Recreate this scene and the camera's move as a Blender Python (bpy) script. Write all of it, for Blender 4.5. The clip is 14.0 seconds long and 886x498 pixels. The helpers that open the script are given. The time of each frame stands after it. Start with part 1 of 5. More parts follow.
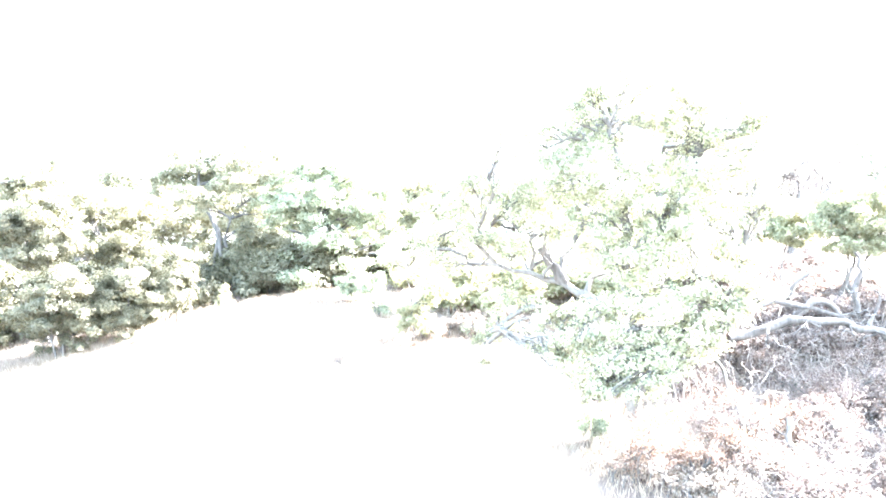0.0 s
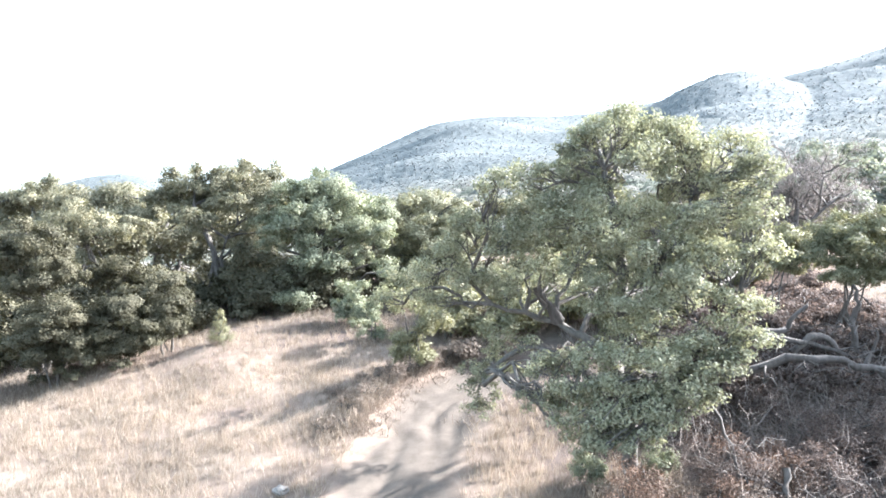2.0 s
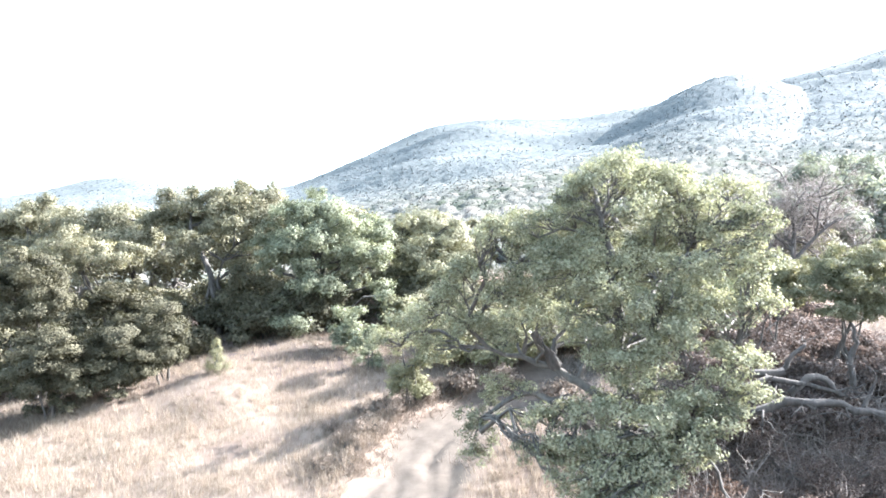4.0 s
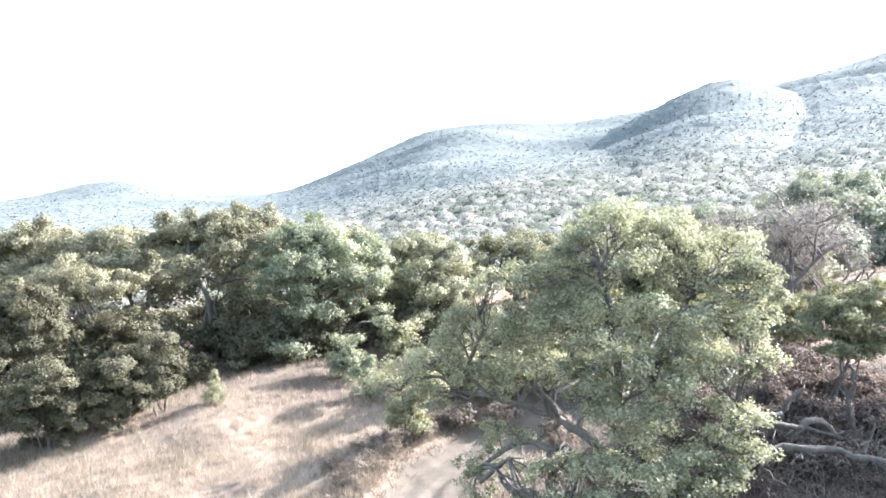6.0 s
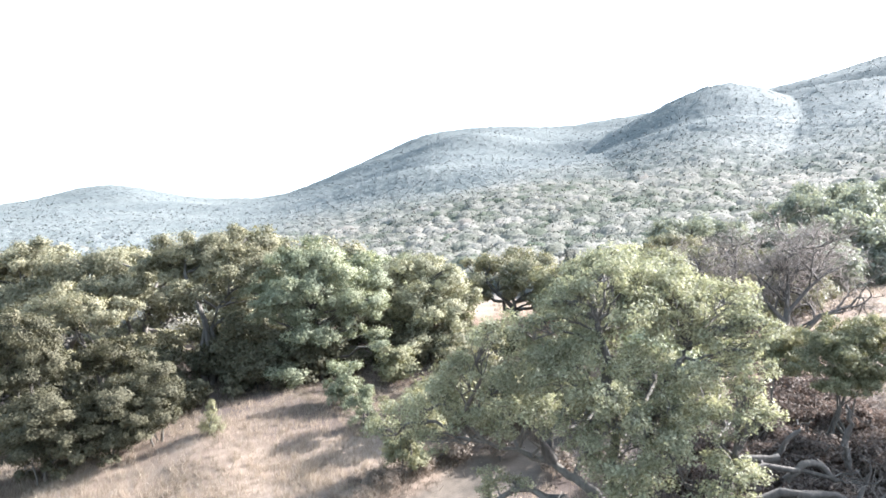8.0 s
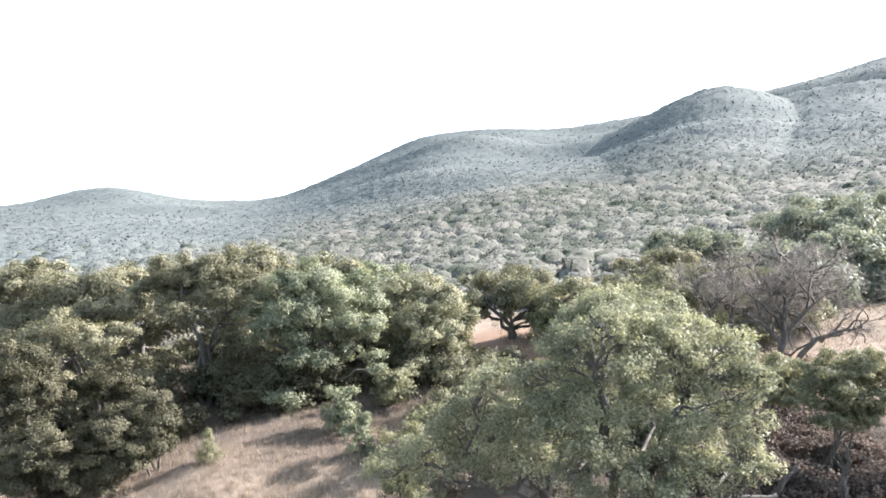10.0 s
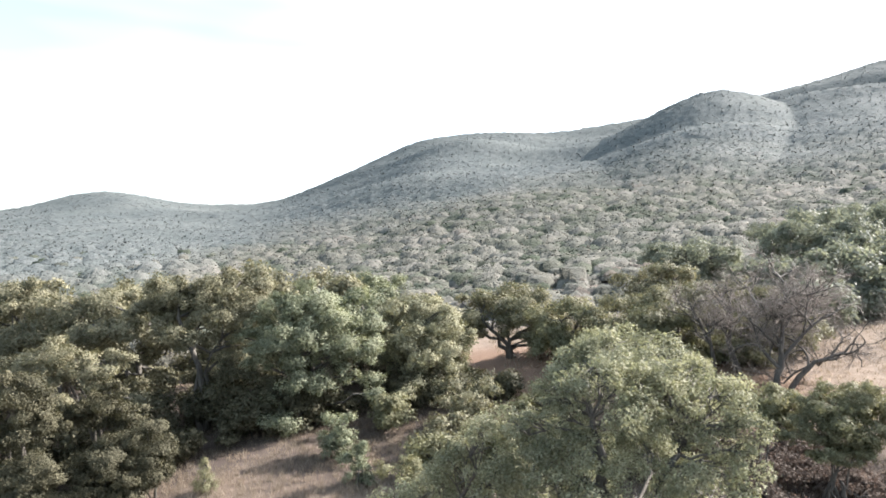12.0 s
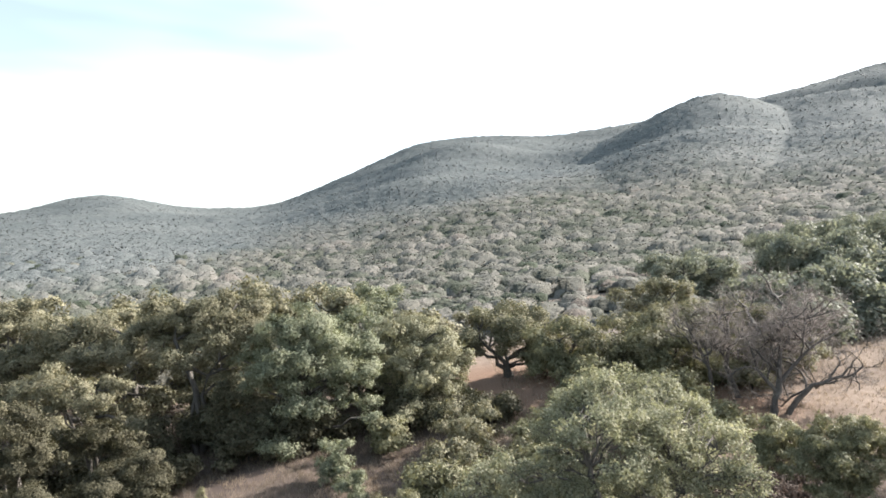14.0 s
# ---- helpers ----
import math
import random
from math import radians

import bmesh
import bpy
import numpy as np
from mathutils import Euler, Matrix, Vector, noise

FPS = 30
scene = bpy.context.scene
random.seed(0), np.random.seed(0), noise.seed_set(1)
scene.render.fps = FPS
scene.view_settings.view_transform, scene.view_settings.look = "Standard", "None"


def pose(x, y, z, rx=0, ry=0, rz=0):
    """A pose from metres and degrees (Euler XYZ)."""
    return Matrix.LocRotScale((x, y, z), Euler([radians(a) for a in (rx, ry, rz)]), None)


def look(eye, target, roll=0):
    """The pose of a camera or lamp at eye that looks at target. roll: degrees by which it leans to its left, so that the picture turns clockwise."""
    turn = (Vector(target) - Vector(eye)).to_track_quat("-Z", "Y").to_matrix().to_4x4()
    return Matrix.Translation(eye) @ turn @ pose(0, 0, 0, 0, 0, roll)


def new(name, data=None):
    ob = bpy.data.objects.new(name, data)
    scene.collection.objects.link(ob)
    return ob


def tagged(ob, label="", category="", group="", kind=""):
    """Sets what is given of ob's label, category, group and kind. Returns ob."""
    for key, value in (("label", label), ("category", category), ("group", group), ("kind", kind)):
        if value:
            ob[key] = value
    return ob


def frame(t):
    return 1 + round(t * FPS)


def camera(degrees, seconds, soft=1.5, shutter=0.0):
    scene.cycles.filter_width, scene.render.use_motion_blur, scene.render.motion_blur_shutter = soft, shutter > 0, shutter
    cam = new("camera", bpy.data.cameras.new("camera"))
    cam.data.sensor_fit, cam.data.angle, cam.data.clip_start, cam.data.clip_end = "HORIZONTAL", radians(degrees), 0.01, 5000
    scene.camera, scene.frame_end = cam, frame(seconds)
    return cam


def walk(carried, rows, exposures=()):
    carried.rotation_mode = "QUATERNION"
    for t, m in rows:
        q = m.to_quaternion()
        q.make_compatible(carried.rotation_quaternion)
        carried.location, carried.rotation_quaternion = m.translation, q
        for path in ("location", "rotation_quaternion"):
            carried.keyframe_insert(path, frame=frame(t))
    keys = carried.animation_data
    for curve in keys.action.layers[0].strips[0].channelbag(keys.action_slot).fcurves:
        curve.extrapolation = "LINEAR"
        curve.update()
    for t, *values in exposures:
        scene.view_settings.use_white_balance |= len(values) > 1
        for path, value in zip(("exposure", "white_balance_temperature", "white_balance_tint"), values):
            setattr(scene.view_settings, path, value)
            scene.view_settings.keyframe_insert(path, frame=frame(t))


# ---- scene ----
cam = camera(68.2, 14.0, soft=1.7)
METRES, EYE, TILT, LEAN, TURN = 8.0, 4.5, 0.0, 0.0, 0.0
ROWS = [
    (0.0, 0.0, 0.0, 0.0, 0.0, -0.0, 0.0),
    (0.5, 0.0088, 0.0137, 0.0389, 0.07, -0.17, 0.18),
    (1.0, 0.011, 0.0144, 0.0736, 0.01, -0.17, 0.27),
    (1.5, 0.0136, 0.0149, 0.1047, -0.04, -0.09, 0.29),
    (2.0, 0.0164, 0.0179, 0.1365, -0.08, -0.04, 0.34),
    (2.5, 0.0203, 0.02, 0.172, -0.12, 0.0, 0.38),
    (3.0, 0.0241, 0.0237, 0.2071, -0.16, 0.04, 0.41),
    (5.5, 0.0156, 0.029, 0.3894, -0.47, 0.35, 0.41),
    (6.0, 0.0151, 0.0298, 0.4261, -0.54, 0.43, 0.41),
    (6.5, 0.0156, 0.03, 0.4644, -0.6, 0.47, 0.44),
    (7.0, 0.0157, 0.0284, 0.5022, -0.65, 0.53, 0.45),
    (7.5, 0.0163, 0.0276, 0.5387, -0.71, 0.6, 0.46),
    (8.0, 0.0176, 0.0269, 0.5743, -0.76, 0.65, 0.48),
    (10.5, 0.0196, 0.0299, 0.7514, -1.03, 0.83, 0.55),
    (11.0, 0.0211, 0.0292, 0.7871, -1.08, 0.9, 0.57),
    (11.5, 0.0226, 0.0294, 0.8221, -1.14, 0.96, 0.6),
    (12.0, 0.0238, 0.0293, 0.8551, -1.18, 1.03, 0.62),
    (12.5, 0.0253, 0.0303, 0.8883, -1.24, 1.08, 0.65),
    (13.0, 0.0261, 0.0311, 0.9228, -1.3, 1.14, 0.66),
    (13.5, 0.0273, 0.0327, 0.9585, -1.34, 1.19, 0.68),
    (14.0, 0.0267, 0.0341, 0.9947, -1.39, 1.24, 0.71),
]
# stops and white balance: the picture fades in from white, then darkens slowly as the camera climbs
EXPOSURES = [(0.0, 6.0, 5800, 11), (0.2, 5.1, 5800, 11), (0.4, 4.25, 5800, 11), (0.6, 3.7, 5800, 11), (0.8, 3.35, 5800, 11), (1.0, 3.1, 5800, 11), (1.3, 3.08, 5800, 11),
             (3.2, 3.32, 5800, 11), (5.5, 3.2, 5850, 11), (8.0, 2.8, 5980, 11), (11.0, 2.22, 6280, 11), (14.0, 1.82, 6480, 11)]
walk(cam, [(t, pose(0, 0, EYE, TILT, LEAN, TURN) @ pose(METRES * x, METRES * y, METRES * z, 90 + pitch, roll, yaw)) for t, x, y, z, yaw, pitch, roll in ROWS], EXPOSURES)


# ---- light ----
SUN_AZ, SUN_EL = 71.0, 31.0        # degrees to the right of straight ahead, and up
to_sun = Vector((math.sin(radians(SUN_AZ)) * math.cos(radians(SUN_EL)), math.cos(radians(SUN_AZ)) * math.cos(radians(SUN_EL)), math.sin(radians(SUN_EL))))
world = bpy.data.worlds.new("hazy_sky")
scene.world = world
world.use_nodes = True
wt = world.node_tree
sky = wt.nodes.new("ShaderNodeTexSky")
sky.sky_type = "NISHITA"
sky.sun_disc = False
sky.sun_elevation = radians(SUN_EL)
sky.sun_rotation = radians(SUN_AZ)
sky.dust_density = 2.0
sky.air_density = 1.0
sky.ozone_density = 0.6
# hazy air takes the depth out of the blue, and thin streaks of cloud whiten it here and there
pale = wt.nodes.new("ShaderNodeHueSaturation")
pale.inputs["Hue"].default_value = 0.475
pale.inputs["Saturation"].default_value = 0.64
wt.links.new(sky.outputs[0], pale.inputs["Color"])
sky_at = wt.nodes.new("ShaderNodeTexCoord")
streak = wt.nodes.new("ShaderNodeMapping")
streak.inputs["Scale"].default_value = (1.0, 1.0, 5.0)
streak.inputs["Rotation"].default_value = (0.0, radians(-14), 0.0)
wt.links.new(sky_at.outputs["Generated"], streak.inputs[0])
wisps = wt.nodes.new("ShaderNodeTexNoise")
wisps.inputs["Scale"].default_value = 1.6
wisps.inputs["Detail"].default_value = 3.0
wt.links.new(streak.outputs[0], wisps.inputs["Vector"])
cloud = wt.nodes.new("ShaderNodeMapRange")
cloud.inputs["From Min"].default_value, cloud.inputs["From Max"].default_value = 0.42, 0.62
cloud.inputs["To Min"].default_value, cloud.inputs["To Max"].default_value = 1.0, 1.5
wt.links.new(wisps.outputs["Fac"], cloud.inputs["Value"])
wt.links.new(cloud.outputs[0], pale.inputs["Value"])
wt.links.new(pale.outputs[0], wt.nodes["Background"].inputs[0])
wt.nodes["Background"].inputs[1].default_value = 0.092
sun = new("sun", bpy.data.lights.new("sun", "SUN"))
sun.data.energy = 4.6
sun.data.angle = radians(0.6)
sun.data.color = (1.0, 0.95, 0.88)
sun.matrix_world = look(to_sun * 60, (0, 0, 0))


# ---- materials ----
def material(name, build):
    m = bpy.data.materials.new(name)
    m.use_nodes = True
    nt = m.node_tree
    build(nt, nt.nodes["Principled BSDF"])
    return m


def add(nt, kind, **values):
    n = nt.nodes.new(kind)
    for key, value in values.items():
        n.inputs[key].default_value = value
    return n


def ramp(nt, source, stops):
    r = nt.nodes.new("ShaderNodeValToRGB")
    e = r.color_ramp.elements
    while len(e) < len(stops):
        e.new(0.5)
    for k, (at, col) in enumerate(stops):
        e[k].position = at
        e[k].color = (*col, 1)
    nt.links.new(source, r.inputs[0])
    return r.outputs[0]


def grain(nt, scale, detail=5.0, rough=0.6, stretch=None):
    n = add(nt, "ShaderNodeTexNoise", Scale=scale, Detail=detail, Roughness=rough)
    g = nt.nodes.new("ShaderNodeNewGeometry")
    if stretch:
        mp = nt.nodes.new("ShaderNodeMapping")
        mp.inputs["Scale"].default_value = stretch
        nt.links.new(g.outputs["Position"], mp.inputs[0])
        nt.links.new(mp.outputs[0], n.inputs["Vector"])
    else:
        nt.links.new(g.outputs["Position"], n.inputs["Vector"])
    return n.outputs["Fac"]


def mixed(nt, fac, a, b, how="MIX"):
    n = nt.nodes.new("ShaderNodeMix")
    n.data_type = "RGBA"
    n.blend_type = how
    for sock, v in ((n.inputs["Factor"], fac), (n.inputs["A"], a), (n.inputs["B"], b)):
        if isinstance(v, (float, tuple)):
            sock.default_value = v
        else:
            nt.links.new(v, sock)
    return n.outputs["Result"]


def bump(nt, bsdf, height, strength, distance):
    b = add(nt, "ShaderNodeBump", Strength=strength, Distance=distance)
    nt.links.new(height, b.inputs["Height"])
    nt.links.new(b.outputs[0], bsdf.inputs["Normal"])


def leaf_material(name, dark, mid, pale, through_leaf, translucent=0.35, rough=0.62, patch=0.6):
    """Leaves: every leaf its own shade, patches of older and younger growth, some light coming through."""
    def build(nt, p):
        g = nt.nodes.new("ShaderNodeNewGeometry")
        shade = g.outputs["Random Per Island"]
        near = [tuple(m + 0.95 * (c - m) for c, m in zip(tone, mid)) for tone in (dark, pale)]
        col = ramp(nt, shade, [(0.0, near[0]), (0.5, mid), (1.0, near[1])])
        tone = ramp(nt, grain(nt, patch, 3.0), [(0.3, (0.72, 0.74, 0.70)), (0.7, (1.25, 1.22, 1.12))])
        col = mixed(nt, 1.0, col, tone, "MULTIPLY")
        nt.links.new(col, p.inputs["Base Color"])
        p.inputs["Roughness"].default_value = rough
        p.inputs["Specular IOR Level"].default_value = 0.15
        t = nt.nodes.new("ShaderNodeBsdfTranslucent")
        nt.links.new(mixed(nt, 1.0, col, (*through_leaf, 1.0), "MULTIPLY"), t.inputs["Color"])
        m = nt.nodes.new("ShaderNodeMixShader")
        m.inputs[0].default_value = translucent
        nt.links.new(p.outputs[0], m.inputs[1])
        nt.links.new(t.outputs[0], m.inputs[2])
        nt.links.new(m.outputs[0], nt.nodes["Material Output"].inputs["Surface"])
    return material(name, build)


def bark_material(name, dark, pale, rough=0.9):
    def build(nt, p):
        f = grain(nt, 9.0, 8.0, 0.65, (1.0, 1.0, 0.25))
        big = grain(nt, 1.7, 3.0)
        col = ramp(nt, f, [(0.3, dark), (0.72, pale)])
        col = mixed(nt, 1.0, col, ramp(nt, big, [(0.3, (0.7, 0.7, 0.7)), (0.7, (1.2, 1.17, 1.1))]), "MULTIPLY")
        nt.links.new(col, p.inputs["Base Color"])
        p.inputs["Roughness"].default_value = rough
        bump(nt, p, f, 0.9, 0.03)
    return material(name, build)


def ground_build(nt, p):
    trail = nt.nodes.new("ShaderNodeAttribute")
    trail.attribute_name = "trail"
    wild = nt.nodes.new("ShaderNodeAttribute")
    wild.attribute_name = "wild"
    litter_and_shade = nt.nodes.new("ShaderNodeAttribute")
    litter_and_shade.attribute_name = "litter_and_shade"
    fine, mid, big = grain(nt, 26.0, 6.0, 0.7), grain(nt, 3.0, 5.0), grain(nt, 0.35, 4.0)
    straw = mixed(nt, 0.5, ramp(nt, fine, [(0.3, (0.131, 0.102, 0.081)), (0.7, (0.258, 0.210, 0.174))]), ramp(nt, mid, [(0.35, (0.145, 0.109, 0.085)), (0.65, (0.244, 0.197, 0.162))]))
    straw = mixed(nt, 1.0, straw, ramp(nt, big, [(0.35, (0.8, 0.76, 0.74)), (0.65, (1.12, 1.1, 1.06))]), "MULTIPLY")
    dirt = mixed(nt, 0.5, ramp(nt, fine, [(0.3, (0.079, 0.064, 0.052)), (0.7, (0.128, 0.106, 0.088))]), ramp(nt, mid, [(0.35, (0.076, 0.062, 0.049)), (0.68, (0.136, 0.113, 0.093))]))
    dead = ramp(nt, fine, [(0.3, (0.042, 0.033, 0.03)), (0.5, (0.085, 0.065, 0.056)), (0.75, (0.16, 0.126, 0.11))])
    # cushions of chaparral, each plant its own tone
    where = nt.nodes.new("ShaderNodeNewGeometry")
    cushion = add(nt, "ShaderNodeTexVoronoi", Scale=0.19)
    cushion.feature = "SMOOTH_F1"
    nt.links.new(where.outputs["Position"], cushion.inputs["Vector"])
    plants = add(nt, "ShaderNodeTexVoronoi", Scale=0.19)
    nt.links.new(where.outputs["Position"], plants.inputs["Vector"])
    one = nt.nodes.new("ShaderNodeSeparateColor")
    nt.links.new(plants.outputs["Color"], one.inputs[0])
    scrub = ramp(nt, one.outputs[0], [(0.0, (0.09, 0.1, 0.101)), (0.5, (0.11, 0.118, 0.118)), (0.85, (0.128, 0.133, 0.132)), (1.0, (0.118, 0.114, 0.11))])
    scrub = mixed(nt, 1.0, scrub, ramp(nt, grain(nt, 0.012, 4.0), [(0.35, (0.88, 0.9, 0.9)), (0.65, (1.04, 1.03, 1.02))]), "MULTIPLY")
    fallen_leaves = nt.nodes.new("ShaderNodeAttribute")
    fallen_leaves.attribute_name = "fallen_leaves"
    col = mixed(nt, litter_and_shade.outputs["Fac"], straw, dead)
    col = mixed(nt, fallen_leaves.outputs["Fac"], col, ramp(nt, fine, [(0.3, (0.125, 0.076, 0.054)), (0.7, (0.275, 0.18, 0.13))]))
    col = mixed(nt, trail.outputs["Fac"], col, dirt)
    col = mixed(nt, wild.outputs["Fac"], col, scrub)
    nt.links.new(col, p.inputs["Base Color"])
    p.inputs["Roughness"].default_value = 0.95
    p.inputs["Specular IOR Level"].default_value = 0.15
    bump(nt, p, fine, 0.6, 0.04)
    relief = add(nt, "ShaderNodeBump", Distance=2.2)
    relief.invert = True
    thick = add(nt, "ShaderNodeMath")
    thick.operation = "MULTIPLY"
    thick.inputs[1].default_value = 0.55
    nt.links.new(wild.outputs["Fac"], thick.inputs[0])
    nt.links.new(thick.outputs[0], relief.inputs["Strength"])
    nt.links.new(cushion.outputs["Distance"], relief.inputs["Height"])
    nt.links.new(p.inputs["Normal"].links[0].from_socket, relief.inputs["Normal"])
    nt.links.new(relief.outputs[0], p.inputs["Normal"])


MAT_GROUND = material("dry_ground", ground_build)
MAT_OAK = leaf_material("live_oak_leaves", (0.106, 0.105, 0.072), (0.162, 0.156, 0.111), (0.241, 0.222, 0.164), (1.300, 1.277, 0.901), 0.25)
MAT_OAK_LARGE = leaf_material("large_oak_leaves", (0.133, 0.140, 0.096), (0.238, 0.237, 0.173), (0.326, 0.312, 0.240), (1.220, 1.240, 0.974), 0.34)
MAT_OAK_B = leaf_material("dusty_oak_leaves", (0.112, 0.110, 0.078), (0.176, 0.167, 0.121), (0.255, 0.237, 0.177), (1.250, 1.220, 0.870), 0.24)
MAT_OAK_GREEN = leaf_material("fresh_oak_leaves", (0.119, 0.131, 0.095), (0.183, 0.196, 0.142), (0.262, 0.265, 0.198), (1.250, 1.277, 0.889), 0.22)
# far oaks: leaves paled and greyed, with haze painted into them
MAT_OAK_HAZED = leaf_material("hazed_oak_leaves", (0.125, 0.135, 0.113), (0.175, 0.185, 0.16), (0.235, 0.243, 0.213), (1.25, 1.25, 1.0), 0.36)
MAT_YOUNG = leaf_material("young_leaves", (0.126, 0.126, 0.082), (0.185, 0.180, 0.120), (0.259, 0.246, 0.168), (1.300, 1.277, 0.881), 0.24)
# darker than the oaks' leaves: shade of the grove's foot put into the colour
MAT_SHRUB_SHADED = leaf_material("shaded_shrub_leaves", (0.047, 0.046, 0.031), (0.080, 0.075, 0.051), (0.122, 0.113, 0.082), (1.250, 1.250, 0.890), 0.2)
MAT_OAK_OLIVE = leaf_material("olive_oak_leaves", (0.144, 0.142, 0.102), (0.228, 0.222, 0.161), (0.330, 0.316, 0.234), (1.250, 1.220, 0.904), 0.24)
SAGE = [(0.0, (0.05, 0.06, 0.046)), (0.25, (0.075, 0.081, 0.066)), (0.5, (0.112, 0.11, 0.099)), (0.75, (0.138, 0.133, 0.122)), (0.92, (0.16, 0.152, 0.142)), (1.0, (0.138, 0.118, 0.106))]
# blue-grey hill tones: the haze of distance is put into the plants' colour
CHAPARRAL_HAZED = [(0.0, (0.081, 0.092, 0.095)), (0.3, (0.094, 0.105, 0.109)), (0.6, (0.102, 0.112, 0.117)), (0.9, (0.11, 0.12, 0.126)), (1.0, (0.105, 0.11, 0.113))]


def scrub_material(name, stops, fine, patch, second=None):
    """Shrubs seen as whole heads: each plant its own tone, sprigs and gaps as fine relief."""
    def build(nt, p):
        plant = nt.nodes.new("ShaderNodeAttribute")
        plant.attribute_name = "plant"
        sprig = grain(nt, fine, 4.0, 0.7)
        col = ramp(nt, plant.outputs["Fac"], stops)
        # the second tones carry the haze, mixed in by their share
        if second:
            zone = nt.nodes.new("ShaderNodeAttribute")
            zone.attribute_name = "chaparral_haze"
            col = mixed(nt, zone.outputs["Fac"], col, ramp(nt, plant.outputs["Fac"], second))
        col = mixed(nt, 1.0, col, ramp(nt, sprig, [(0.3, (0.72, 0.74, 0.72)), (0.7, (1.2, 1.18, 1.15))]), "MULTIPLY")
        col = mixed(nt, 1.0, col, ramp(nt, grain(nt, patch, 3.0), [(0.3, (0.84, 0.86, 0.85)), (0.7, (1.12, 1.1, 1.06))]), "MULTIPLY")
        nt.links.new(col, p.inputs["Base Color"])
        p.inputs["Roughness"].default_value = 0.9
        p.inputs["Specular IOR Level"].default_value = 0.1
        bump(nt, p, sprig, 0.7, 0.5)
    return material(name, build)


MAT_SCRUB = scrub_material("sage_scrub", SAGE, 1.6, 0.03)
MAT_HILL = scrub_material("hill_scrub", SAGE, 0.8, 0.012, CHAPARRAL_HAZED)
MAT_BROWN = leaf_material("dead_brown_leaves", (0.056, 0.043, 0.039), (0.106, 0.084, 0.078), (0.182, 0.151, 0.142), (1.1, 1.0, 0.95), 0.3, 0.8)
MAT_RUST = leaf_material("rusty_leaves", (0.075, 0.05, 0.042), (0.145, 0.1, 0.082), (0.23, 0.165, 0.138), (1.1, 1.0, 0.9), 0.3, 0.75)
MAT_STRAW = leaf_material("straw_blades", (0.166, 0.133, 0.107), (0.270, 0.224, 0.189), (0.382, 0.329, 0.286), (1.05, 1.0, 0.93), 0.4, 0.7, 0.5)
MAT_WEED = leaf_material("dry_weeds", (0.10, 0.078, 0.068), (0.165, 0.134, 0.117), (0.235, 0.198, 0.176), (1.05, 1.0, 0.95), 0.3, 0.8, 0.9)
MAT_BARK = bark_material("oak_bark", (0.042, 0.038, 0.034), (0.112, 0.101, 0.092))
MAT_BARK_PALE = bark_material("pale_oak_bark", (0.05, 0.045, 0.04), (0.145, 0.131, 0.119))
MAT_DEADWOOD = bark_material("grey_deadwood", (0.042, 0.036, 0.033), (0.125, 0.111, 0.102))
MAT_TWIG = bark_material("dry_twigs", (0.13, 0.108, 0.098), (0.315, 0.275, 0.252))
MAT_ROCK = bark_material("pale_rock", (0.14, 0.128, 0.118), (0.27, 0.252, 0.235))


# ---- mesh helpers ----
rng = np.random.default_rng(7)


def part(name, me, mat, parent=None, label=""):
    ob = new(name, me)
    if not me.materials:
        me.materials.append(mat)
    if parent:
        ob.parent = parent
    if label:
        ob["label"] = label
    return ob


def mesh_of(name, verts, quads, smooth=False):
    me = bpy.data.meshes.new(name)
    verts, quads = np.asarray(verts, np.float32), np.asarray(quads, np.int32)
    k = quads.shape[1]
    me.vertices.add(len(verts))
    me.vertices.foreach_set("co", verts.ravel())
    me.loops.add(quads.size)
    me.loops.foreach_set("vertex_index", quads.ravel())
    me.polygons.add(len(quads))
    me.polygons.foreach_set("loop_start", np.arange(0, quads.size, k, dtype=np.int32))
    me.update(calc_edges=True)
    if smooth:
        me.polygons.foreach_set("use_smooth", np.ones(len(quads), bool))
    return me


def soften(me, normals):
    """Rounds the shading of foliage: normals at the vertices that follow the whole tuft."""
    me.polygons.foreach_set("use_smooth", np.ones(len(me.polygons), bool))
    normals = normals / (np.linalg.norm(normals, axis=1)[:, None] + 1e-9)
    me.attributes.new("custom_normal", "FLOAT_VECTOR", "POINT").data.foreach_set("vector", normals.astype(np.float32).ravel())
    me.update()
    return me


def unit(n, r=None):
    v = (r or rng).normal(size=(n, 3))
    return v / (np.linalg.norm(v, axis=1)[:, None] + 1e-9)


